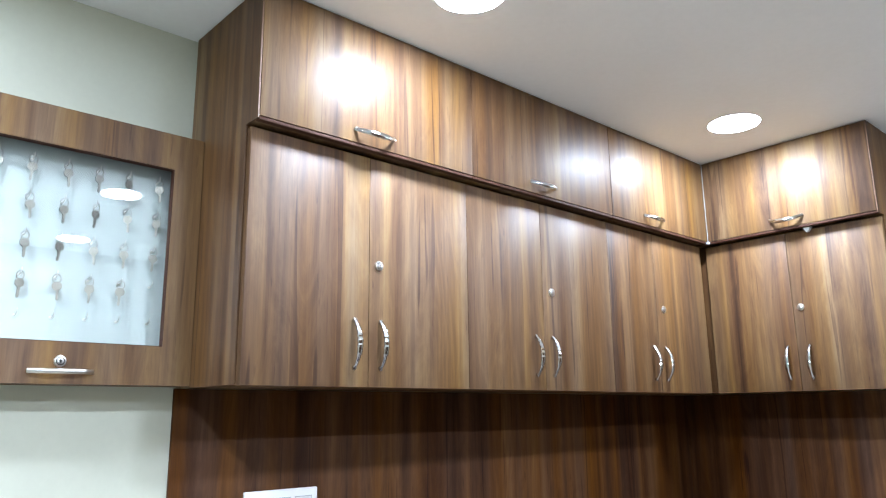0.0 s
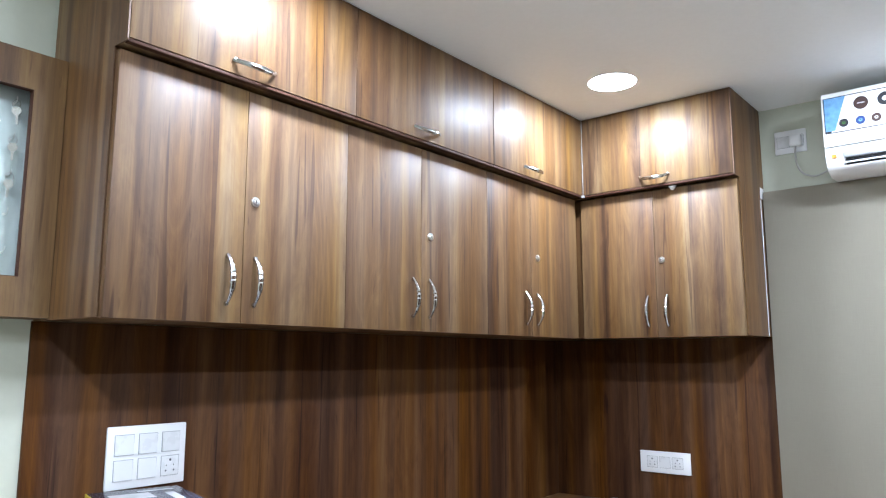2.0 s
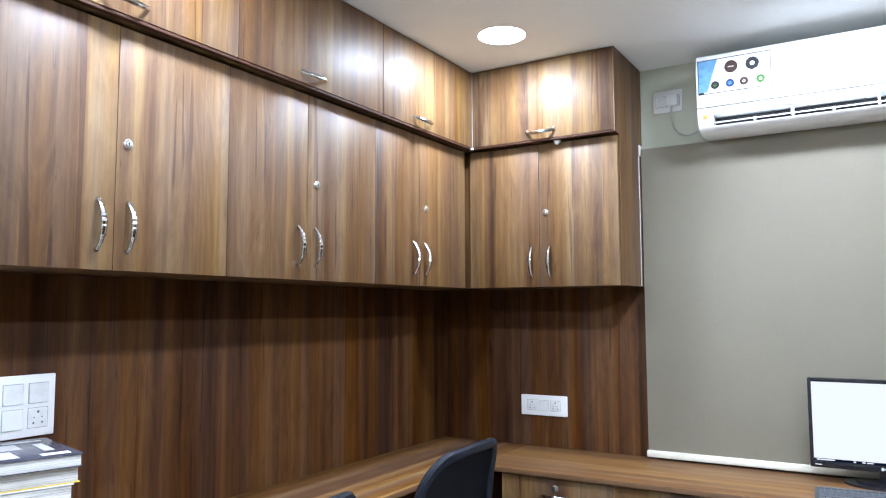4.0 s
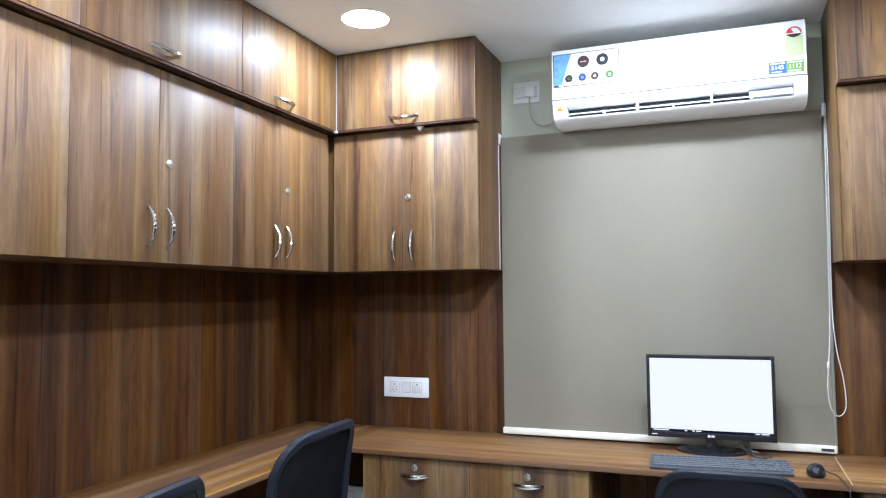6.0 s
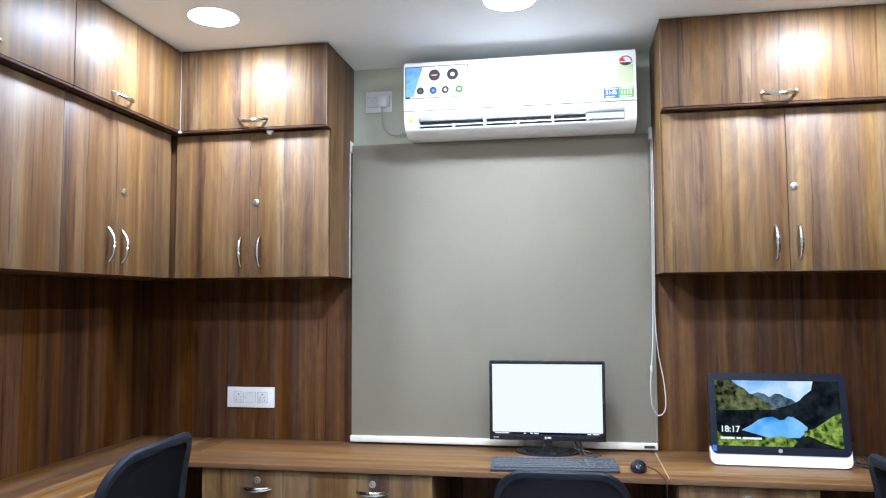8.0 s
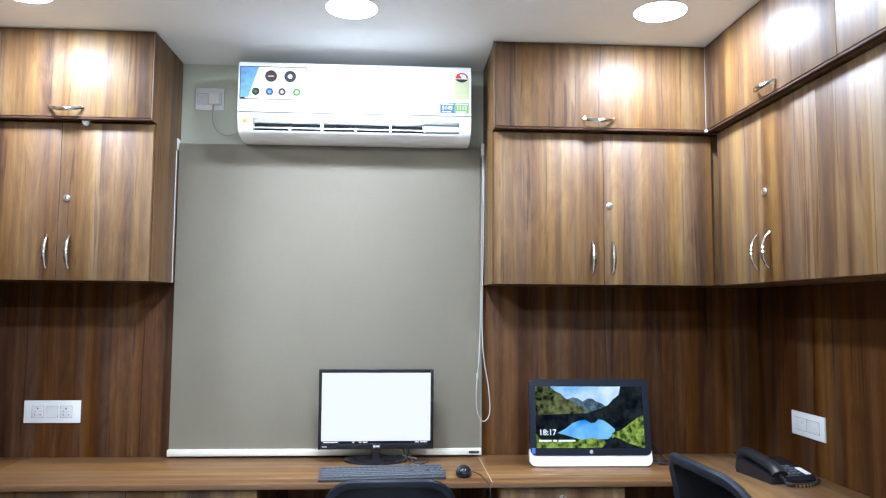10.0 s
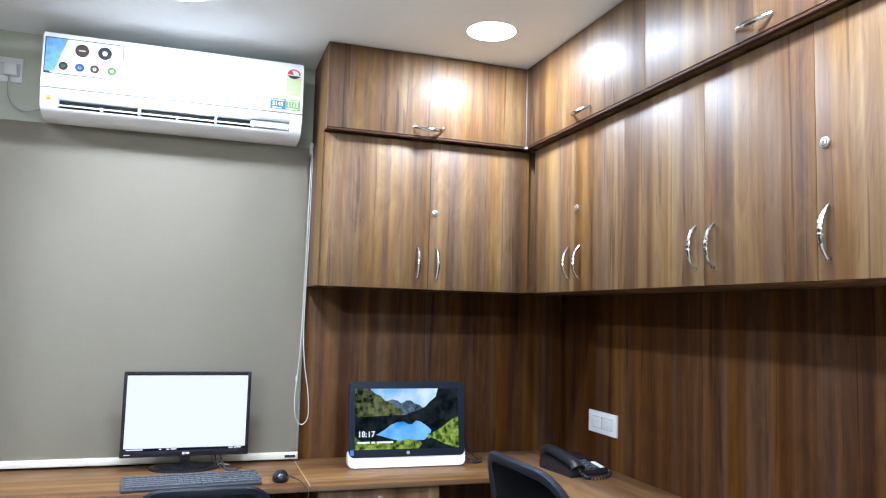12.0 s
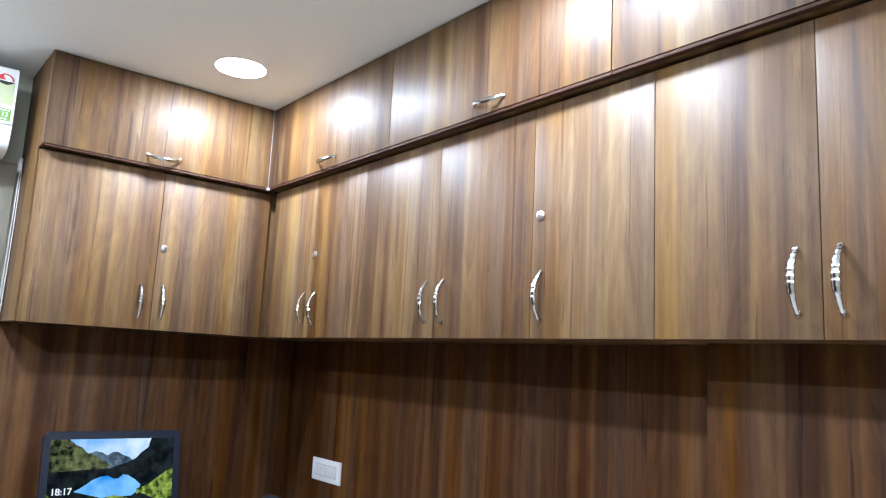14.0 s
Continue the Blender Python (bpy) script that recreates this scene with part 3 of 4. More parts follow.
line = smooth_line([(bx1 + 0.008, -0.018, 1.97), (bx1 + 0.004, -0.022, 1.70), (bx1 + 0.001, -0.024, 1.42), (bx1 - 0.004, -0.026, 1.20), (bx1 - 0.012, -0.028, 1.08), (bx1 - 0.018, -0.028, 1.00), (bx1 - 0.012, -0.028, 0.925), (bx1 + 0.012, -0.028, 0.893), (bx1 + 0.036, -0.028, 0.925), (bx1 + 0.032, -0.028, 1.02), (bx1 + 0.014, -0.028, 1.13), (bx1 + 0.006, -0.026, 1.26), (bx1 + 0.008, -0.022, 1.45), (bx1 + 0.012, -0.020, 1.70), (bx1 + 0.013, -0.018, 1.97)], 8)
sweep(chain, line, (0.0018, 0.0018), (0.3, 1, 0.1), 7)
part("cord", chain, CORD, blind, "looped white pull cord")
part("cord_joiner", disc(bm_new(), (bx1 - 0.0135, -0.028, 1.06), (0, 0, 1), 0.0045, 0.022, 12, bevel=0.001), CORD, blind)


# ---- air conditioner ----
ac = thing("air_conditioner", pose(-0.147, BACK - 0.002, 0), "white split air conditioner with stickers, mounted above the blind", "air conditioner")
HW = 0.450
back_part = [(0, 2.286), (-0.150, 2.288), (-0.176, 2.282), (-0.190, 2.268), (-0.190, 2.090)]
low_full = [(-0.196, 2.084), (-0.193, 2.055), (-0.182, 2.024), (-0.162, 2.006), (-0.120, 1.994), (0, 1.998)]
low_slot = [(-0.196, 2.084), (-0.1945, 2.064), (-0.125, 2.052), (-0.120, 2.030), (-0.180, 2.020), (-0.176, 2.014), (-0.162, 2.006), (-0.120, 1.994), (0, 1.998)]
b = bm_new()
for x0, x1, low in ((-HW, -0.396, low_full), (-0.396, 0.406, low_slot), (0.406, HW, low_full)):
    prism(b, back_part + low, "x", x0, x1)
part("body", b, AC_WHITE, ac)
front = [(-0.1905, 2.088), (-0.1905, 2.272), (-0.178, 2.284), (-0.184, 2.287), (-0.196, 2.281), (-0.203, 2.266), (-0.205, 2.094), (-0.202, 2.088)]
part("front_panel", prism(bm_new(), front, "x", -HW + 0.001, HW - 0.001), AC_WHITE, ac, "glossy white front panel")
part("outlet", box(bm_new(), -0.394, 0.262, -0.150, -0.1265, 2.022, 2.053), BLACK_HOLE, ac, "dark air outlet")
part("outlet_cover", box(bm_new(), 0.2625, 0.404, -0.172, -0.1265, 2.026, 2.0535, 0.002), AC_GREY, ac, "grey cover at the outlet's end")
louver = prism(bm_new(), [(-0.186, 2.027), (-0.150, 2.038), (-0.149, 2.041), (-0.187, 2.031)], "x", -0.390, 0.400)
part("louver", louver, AC_WHITE, ac, "white swing louver")
for x in (-0.255, -0.13, 0.0, 0.135, 0.27):
    part("louver_rib", box(bm_new(), x - 0.004, x + 0.004, -0.186, -0.140, 2.022, 2.058 if x in (-0.13, 0.135) else 2.034, 0.001), AC_WHITE, ac)
for k in range(14):
    x = -0.37 + k * 0.058
    part("fin", box(bm_new(), x - 0.001, x + 0.001, -0.160, -0.130, 2.042, 2.054), LABEL_DARK, ac, "dark deflector fin") if k < 12 else None
part("status_sticker", box(bm_new(), -0.430, -0.415, -0.1965, -0.186, 2.047, 2.060, 0.001), LABEL_ORANGE, ac, "small orange sticker")
FY = -0.2052


def flat(b, x0, x1, z0, z1, lift, mat=0):
    return box(b, x0, x1, FY - lift, FY + 0.0004, z0, z1, 0, mat)


st = bm_new()
flat(st, -0.443, -0.190, 2.134, 2.264, 0.0006, 3)
flat(st, -0.440, -0.193, 2.137, 2.261, 0.0009, 0)
prism(st, [(-0.440, 2.142), (-0.410, 2.142), (-0.372, 2.261), (-0.440, 2.261)], "y", FY - 0.0012, FY, 1)
flat(st, -0.440, -0.422, 2.137, 2.142, 0.0013, 3)
for x, z, r, m in ((-0.325, 2.226, 0.023, 5), (-0.252, 2.226, 0.023, 3), (-0.382, 2.165, 0.015, 3), (-0.330, 2.165, 0.015, 8), (-0.282, 2.165, 0.015, 5), (-0.226, 2.165, 0.015, 9)):
    disc(st, (x, FY, z), (0, -1, 0), r, 0.0013, 28, m)
    flat(st, x - r * 0.9, x + r * 0.9, z - r - 0.010, z - r - 0.007, 0.0012, 7)
disc(st, (-0.252, FY, 2.226), (0, -1, 0), 0.0085, 0.0016, 24, 0)
flat(st, -0.336, -0.314, 2.224, 2.228, 0.0016, 7)
for x, m in ((-0.382, 9), (-0.330, 1), (-0.282, 7), (-0.226, 0)):
    disc(st, (x, FY, 2.165), (0, -1, 0), 0.0058, 0.0017, 14, m)
    disc(st, (x, FY, 2.1665), (0, -1, 0), 0.0026, 0.0020, 10, 3)
part("feature_sticker", st, [LABEL_WHITE, LABEL_SKY, LABEL_BLUE, LABEL_DARK, LABEL_GREEN, LABEL_BROWN, KEYCAP, AC_GREY, LABEL_NAVY, LABEL_LEAF], ac, "printed feature sticker with round icons")
st = bm_new()
flat(st, 0.384, 0.440, 2.152, 2.225, 0.0006, 0)
fan = [(0.412 + 0.025 * math.cos(radians(a)), 2.236 + 0.022 * math.sin(radians(a))) for a in range(0, 181, 15)]
prism(st, fan, "y", FY - 0.0008, FY, 1)
half = [(0.412 + 0.019 * math.cos(radians(a)), 2.236 + 0.017 * math.sin(radians(a))) for a in range(0, 131, 12)] + [(0.412, 2.236)]
prism(st, half, "y", FY - 0.0012, FY, 3)
prism(st, [(0.384, 2.232), (0.440, 2.232), (0.424, 2.222), (0.412, 2.219), (0.400, 2.222)], "y", FY - 0.0011, FY, 2)
for z in (2.210, 2.202, 2.194, 2.186, 2.168):
    flat(st, 0.394, 0.430, z, z + 0.002, 0.0011, 4)
part("energy_label", st, [LABEL_PALE, LABEL_RED, LABEL_DARK, LABEL_WHITE, AC_GREY], ac, "pale green energy rating label with red fan")
st = bm_new()
flat(st, 0.328, 0.384, 2.096, 2.138, 0.0006, 0)
flat(st, 0.384, 0.440, 2.096, 2.138, 0.0007, 1)
flat(st, 0.332, 0.380, 2.130, 2.134, 0.0011, 2)
flat(st, 0.388, 0.436, 2.130, 2.134, 0.0011, 2)
flat(st, 0.336, 0.370, 2.100, 2.104, 0.0011, 2)
flat(st, 0.390, 0.430, 2.100, 2.104, 0.0011, 2)
part("rating_label", st, [LABEL_BLUE, LABEL_GREEN, LABEL_WHITE], ac, "blue and green rating label")


def lettering(text, size, parent, x, y, z, mat, tilt=90):
    c = bpy.data.curves.new("lettering", "FONT")
    c.body, c.size, c.align_x, c.align_y, c.extrude, c.offset = text, size, "CENTER", "CENTER", 0.0002, size * 0.018
    c.materials.append(mat)
    ob = new("lettering", c)
    ob.parent = parent
    ob.matrix_basis = pose(x, y, z, tilt)
    return ob


lettering("5145", 0.021, ac, 0.356, FY - 0.0012, 2.117, LABEL_WHITE)
lettering("1112", 0.021, ac, 0.412, FY - 0.0012, 2.117, LABEL_WHITE)


# ---- switches and sockets ----
def switch_plate(m, width, height, cells, label):
    """White modular plate on a wall, centred on the origin; cells: rows of (x, z, width, height, kind)."""
    t = thing("switch_plate", m, label, "switch plate", "switch plates on the walls")
    part("plate", box(bm_new(), -width / 2, width / 2, -0.009, -0.0005, -height / 2, height / 2, 0.003), WHITE_PLASTIC, t)
    for x, z, cw, ch, kind in cells:
        b = box(bm_new(), x - cw / 2, x + cw / 2, -0.0096, -0.0085, z - ch / 2, z + ch / 2, 0, 1)
        if kind == "switch":
            g = 0.0013
            prism(b, [(-0.0088, z + ch / 2 - g), (-0.0105, z + ch / 2 - g), (-0.0128, z - ch / 2 + g), (-0.0088, z - ch / 2 + g)], "x", x - cw / 2 + g, x + cw / 2 - g, 0)
        else:
            box(b, x - cw / 2 + 0.0013, x + cw / 2 - 0.0013, -0.0106, -0.0088, z - ch / 2 + 0.0013, z + ch / 2 - 0.0013, 0.0006, 0)
            if kind == "socket":
                for hx, hz, r in ((0, 0.28, 0.0032), (-0.22, -0.24, 0.0023), (0.22, -0.24, 0.0023), (-0.2, 0.02, 0.0017), (0.2, 0.02, 0.0017)):
                    disc(b, (x + hx * cw, -0.0104, z + hz * ch), (0, -1, 0), r, 0.0005, 12, 2)
        part("socket" if kind == "socket" else "switch", b, [SWITCH, GREY_LINE, KEYCAP], t)
    return t


big = [(-0.062 + 0.062 * i, 0.030 if j else -0.030, 0.050, 0.050, "socket" if (i == 2 and not j) else "switch") for i in range(3) for j in range(2)]
switch_plate(pose(LEFT - 0.0005, 0.963, 1.109, 0, 0, 90), 0.210, 0.150, big, "large white switch plate with five switches and one socket")
small = [(-0.054, 0, 0.046, 0.046, "socket"), (0.0, 0, 0.046, 0.046, "switch"), (0.054, 0, 0.046, 0.046, "socket")]
switch_plate(pose(-1.319, BACK - 0.0005, 0.926), 0.215, 0.087, small, "white plate with two sockets and a switch on wood panelling")
switch_plate(pose(RIGHT + 0.0005, 2.603, 0.920, 0, 0, -90), 0.216, 0.087, [(-0.040, 0, 0.076, 0.046, "blank"), (0.040, 0, 0.076, 0.046, "blank")], "white blank double switch plate above the telephone")
switch_plate(pose(RIGHT + 0.0005, 1.065, 0.930, 0, 0, -90), 0.210, 0.150, big, "large white switch plate low on the wood panelling")
switch_plate(pose(-1.60, BACK - 0.0005, 0.432), 0.150, 0.087, small[:2], "small white socket plate under the desk")
ap = switch_plate(pose(-0.756, BACK + 0.0115, 2.190), 0.116, 0.092, [(-0.026, 0, 0.046, 0.046, "switch"), (0.026, 0, 0.046, 0.046, "socket")], "white switch and socket plate beside the air conditioner")
plug = thing("power_plug", pose(-0.733, BACK + 0.0015, 2.186), "white power plug with grey cable to the air conditioner", "plug")
part("plug_body", box(bm_new(), -0.022, 0.022, -0.030, -0.0002, -0.024, 0.022, 0.006), WHITE_PLASTIC, plug)
wire = smooth_line([(0, -0.022, -0.020), (-0.002, -0.024, -0.05), (0.002, -0.022, -0.10), (0.022, -0.018, -0.136), (0.060, -0.016, -0.150), (0.100, -0.020, -0.140), (0.140, -0.040, -0.118), (0.165, -0.050, -0.110)], 6)
part("cable", sweep(bm_new(), wire, (0.0038, 0.0038), (0, 1, 0.2), 8), GREY_CABLE, plug, "grey cable")


# ---- key cabinet ----
kc = thing("key_cabinet", pose(LEFT - 0.012, 0.394, 0, 0, 0, 90), "walnut laminate key cabinet with glass door and white back", "key cabinet")
kx, kz0, kz1, kd = 0.275, 1.436, 2.028, 0.096
b = bm_new()
for x0, x1, z0, z1 in ((-kx, -kx + 0.018, kz0, kz1), (kx - 0.018, kx, kz0, kz1), (-kx + 0.018, kx - 0.018, kz0, kz0 + 0.018), (-kx + 0.018, kx - 0.018, kz1 - 0.018, kz1)):
    box(b, x0, x1, -kd + 0.019, -0.001, z0, z1, 0.001)
part("carcass", b, WOOD, kc)
part("backing_board", box(bm_new(), -kx + 0.019, kx - 0.019, -0.030, -0.022, kz0 + 0.019, kz1 - 0.019), BACKING, kc, "white backing board with hooks")
gx, gz0, gz1 = 0.207, 1.522, 1.941
b = bm_new()
loops = [[[b.verts.new((x, y, z)) for x, z in ((-hx, z0), (hx, z0), (hx, z1), (-hx, z1))] for hx, z0, z1 in ((kx, kz0, kz1), (gx, gz0, gz1))] for y in (-kd, -kd + 0.018)]
for i in range(4):
    k = (i + 1) % 4
    (fo, fi), (ro, ri) = loops
    for quad in ((fo[i], fo[k], fi[k], fi[i]), (ro[i], ro[k], ri[k], ri[i]), (fo[i], fo[k], ro[k], ro[i]), (fi[i], fi[k], ri[k], ri[i])):
        b.faces.new(quad)
bmesh.ops.recalc_face_normals(b, faces=b.faces[:])
kdoor = part("door", b, WOOD, kc)
pane = part("pane", box(bm_new(), -gx - 0.004, gx + 0.004, -kd + 0.0185, -kd + 0.0225, gz0 - 0.004, gz1 + 0.004), GLASS, kdoor, "clear glass pane")
pane.visible_shadow = False
b = bm_new()
for x0, x1, z0, z1 in ((-gx, -gx + 0.0015, gz0, gz1), (gx - 0.0015, gx, gz0, gz1), (-gx + 0.0015, gx - 0.0015, gz0, gz0 + 0.0015), (-gx + 0.0015, gx - 0.0015, gz1 - 0.0015, gz1)):
    box(b, x0, x1, -kd + 0.002, -kd + 0.0182, z0, z1)
part("bead", b, DARK_EDGE, kdoor, "dark glazing bead")
b = bm_new()
sweep(b, [(-0.062 + 0.124 * i / 12, -kd - 0.004 - 0.016 * math.sin(math.pi * i / 12) ** 0.5, 1.461) for i in range(13)], (0.005, 0.003), (0, 0, 1), 10)
part("handle", b, STEEL, kdoor, "flat nickel bar handle")
lk = attach("lock", LOCK, kdoor, -0.003, -kd, 1.482, "round chrome cam lock")

hook = bm_new()
sweep(hook, smooth_line([(0, 0, 0), (0, -0.014, -0.001), (0, -0.020, 0.004), (0, -0.022, 0.012)], 4), (0.0011, 0.0011), (1, 0, 0), 6)
disc(hook, (0, 0.0005, 0), (0, -1, 0), 0.003, 0.002, 10)
HOOK = mesh_of("hook", hook, STEEL)


def key_bunch():
    t = thing("key", Matrix(), "small nickel key on a split ring hanging from a hook", "key", "keys in the key cabinet")
    ring = bm_new()
    pts = [(0.0085 * math.cos(radians(a)), -0.001 * math.sin(radians(a)), -0.007 + 0.0095 * math.sin(radians(a))) for a in range(0, 361, 24)]
    sweep(ring, pts, (0.0010, 0.0010), (0, 1, 0), 6)
    part("ring", ring, KEY_METAL, t)
    k = bm_new()
    prism(k, [(-0.004, -0.014), (0.005, -0.014), (0.0105, -0.020), (0.0100, -0.028), (0.0035, -0.033), (0.0035, -0.052), (0.0015, -0.055), (-0.0020, -0.053), (-0.0020, -0.047), (-0.0008, -0.044), (-0.0022, -0.040), (-0.0012, -0.037), (-0.0025, -0.033), (-0.0090, -0.028), (-0.0095, -0.020)], "y", -0.0012, 0.0012)
    part("blade", k, KEY_METAL, t)
    return t


KEY = None
for r, z in enumerate((1.918, 1.834, 1.750, 1.664, 1.578)):
    for c in range(6):
        lx = (0.583, 0.515, 0.448, 0.381, 0.312, 0.245)[c] - 0.394
        attach("hook", HOOK, kc, lx, -0.031, z, "small cup hook")
        if r == 4 or (r == 3 and c == 0):
            continue
        turn = -25 + 47 * ((r * 7 + c * 5) % 6) / 5
        m = pose(LEFT - 0.012 + 0.047, 0.394 + lx, z + 0.003, 0, 4 * ((r + 2 * c) % 3 - 1), 90 + turn)
        if KEY is None:
            KEY = key_bunch()
            KEY.matrix_basis = m
        else:
            copy_thing(KEY, m)
part_ob = bm_new()
disc(part_ob, (0, 0, -0.034), (0, -1, 0), 0.015, 0.003, 20, 0, None, 0.001)
tag = single("key_tag", part_ob, KEY_METAL, pose(LEFT - 0.012 + 0.052, 0.513, 1.905, 0, 0, 82), "round nickel key tag hanging with a key", "key tag")


# ---- books ----
def book(m, w, d, h, cover, spine, label, front=None):
    t = thing("book", m, label, "book", "stack of books on the desk")
    part("page_block", box(bm_new(), -w / 2 + 0.002, w / 2 - 0.004, -d / 2 + 0.004, d / 2 - 0.004, 0.002, h - 0.002), PAPER, t, "white page edges")
    b = bm_new()
    box(b, -w / 2, w / 2, -d / 2, d / 2, 0, 0.002, 0.0006)
    box(b, -w / 2, w / 2, -d / 2, d / 2, h - 0.002, h, 0.0006)
    part("cover", b, cover, t)
    part("spine", box(bm_new(), -w / 2 - 0.002, -w / 2 + 0.0015, -d / 2, d / 2, 0, h, 0.0008), spine, t)
    if front:
        f = bm_new()
        for x0, x1, y0, y1, k in front:
            box(f, x0, x1, y0, y1, h, h + 0.0006, 0, k)
        part("cover_print", f, [GREYPIC, LABEL_WHITE], t, "printed picture and bars on the cover")
    return t


z = DESK + 0.0003
stack = [(0.200, 0.262, 0.062, NAVY, NAVY), (0.21, 0.27, 0.030, RED, RED), (0.19, 0.25, 0.036, GREYPIC, NAVY), (0.205, 0.27, 0.034, YELLOW, YELLOW), (0.20, 0.26, 0.030, NAVY, RED), (0.20, 0.265, 0.036, LABEL_WHITE, YELLOW), (0.190, 0.255, 0.034, YELLOW, YELLOW), (0.205, 0.265, 0.027, NAVY, YELLOW)]
words = ("dark-covered", "red-covered", "grey", "yellow-covered", "dark-covered", "white-covered", "yellow-covered", "dark glossy-covered")
for i, (w, d, h, cov, spi) in enumerate(stack):
    art = [(-0.085, -0.01, -0.10, -0.02, 0), (-0.07, 0.02, 0.0, 0.07, 0), (0.03, 0.085, -0.11, -0.085, 1), (0.0, 0.08, 0.085, 0.10, 0), (0.05, 0.07, -0.05, 0.05, 0)] if i == 7 else None
    book(pose(-1.640 + 0.006 * ((i * 5) % 4 - 1.5), 0.868 + 0.005 * ((i * 3) % 5 - 2), z, 0, 0, 72 + ((i * 37) % 9 - 4)), w, d, h, cov, spi, words[i] + " book with white pages in a stack on the desk", art)
    z += h + 0.0004


# ---- monitor, keyboard, mouse ----
mon = thing("computer_monitor", pose(-0.053, 2.842, DESK, 0, 0, 1), "black flat monitor with a blank white screen on the desk", "monitor")
b = prism(bm_new(), rounded(-0.220, 0.220, 0.050, 0.352, 0.006), "y", 0.004, 0.026)
prism(b, rounded(-0.150, 0.150, 0.090, 0.300, 0.02), "y", 0.026, 0.046)
part("housing", b, GLOSS_BLACK, mon)
b = bm_new()
for x0, x1, z0, z1 in ((-0.220, -0.2085, 0.050, 0.352), (0.2085, 0.220, 0.050, 0.352), (-0.2085, 0.2085, 0.339, 0.352), (-0.2085, 0.2085, 0.050, 0.072)):
    box(b, x0, x1, -0.004, 0.004, z0, z1, 0.001)
part("bezel", b, GLOSS_BLACK, mon)
part("screen", box(bm_new(), -0.2085, 0.2085, -0.0005, 0.0035, 0.072, 0.339), SCREEN_WHITE, mon, "lit blank white screen")
b = box(bm_new(), -0.2085, 0.2085, -0.0009, -0.0004, 0.072, 0.0805, 0, 0)
for x0, x1 in ((-0.20, -0.145), (-0.09, -0.082), (-0.065, -0.055), (-0.05, -0.032), (0.150, 0.165), (0.17, 0.195)):
    box(b, x0, x1, -0.0012, -0.0007, 0.0745, 0.0785, 0, 1)
part("taskbar", b, [SCREEN_BAR, SCREEN_WHITE], mon, "dark taskbar along the screen's foot")
b = disc(bm_new(), (-0.006, -0.0042, 0.061), (0, -1, 0), 0.005, 0.0006, 16)
box(b, 0.001, 0.014, -0.0048, -0.0040, 0.0575, 0.0645)
box(b, -0.205, -0.185, -0.0046, -0.0040, 0.0585, 0.0615)
part("badge", b, AC_GREY, mon, "small grey maker badge")
part("neck", box(bm_new(), -0.017, 0.017, 0.010, 0.034, 0.012, 0.120, 0.004), GLOSS_BLACK, mon)
b = bm_new()
prism(b, [(0.122 * math.cos(a), 0.030 + 0.085 * math.sin(a)) for a in [math.tau * k / 40 for k in range(40)]], "z", 0.0, 0.008)
prism(b, [(0.085 * math.cos(a), 0.028 + 0.055 * math.sin(a)) for a in [math.tau * k / 40 for k in range(40)]], "z", 0.008, 0.013)
part("foot", b, GLOSS_BLACK, mon)
for pts in ([(0.09, 0.03, 0.08), (0.105, 0.02, 0.045), (0.120, -0.01, 0.012), (0.155, -0.045, 0.004), (0.185, -0.045, 0.004)], [(0.105, 0.03, 0.08), (0.125, 0.015, 0.04), (0.140, -0.02, 0.008), (0.165, -0.030, 0.004), (0.20, -0.02, 0.004)]):
    part("cable", sweep(bm_new(), smooth_line(pts), (0.0026, 0.0026), (0.2, 0.3, 1), 7), CABLE, mon, "black cable")
part("cable", sweep(bm_new(), smooth_line([(0.03, 0.055, 0.06), (0.06, 0.06, 0.09), (0.09, 0.055, 0.07), (0.10, 0.05, 0.02), (0.16, 0.04, 0.004)]), (0.0022, 0.0022), (0, 1, 0.2), 7), GREY_CABLE, mon, "grey cable")

kb = thing("keyboard", pose(-0.025, 2.608, DESK, 0, 0, 5), "dark grey computer keyboard lying on the desk", "keyboard")
part("tray", prism(bm_new(), [(-0.072, 0.0), (0.072, 0.0), (0.074, 0.018), (0.066, 0.021), (-0.066, 0.011), (-0.074, 0.008)], "x", -0.218, 0.218), KEY_TRAY, kb)
b = bm_new()
for r in range(6):
    y = -0.056 + r * 0.0205 + (0.006 if r == 5 else 0)
    zt = 0.0115 + (y + 0.066) * 0.0758
    x = -0.208
    while x < 0.204:
        wkey = 0.0185
        if r == 0 and -0.13 < x < -0.05:
            wkey = 0.105
        elif (x < -0.2 and r in (1, 2, 3)) or (0.05 < x < 0.07 and r in (1, 2)):
            wkey = 0.030
        if not (0.082 < x < 0.096 or 0.138 < x < 0.150):
            hx = wkey / 2 - 0.0014
            prism(b, [(x + wkey / 2 - hx, y - 0.0085), (x + wkey / 2 + hx, y - 0.0085), (x + wkey / 2 + hx, y + 0.0085), (x + wkey / 2 - hx, y + 0.0085)], "z", zt - 0.002, zt + 0.0045)
        x += wkey
part("key_field", b, KEYCAP, kb, "rows of slate-grey keys")

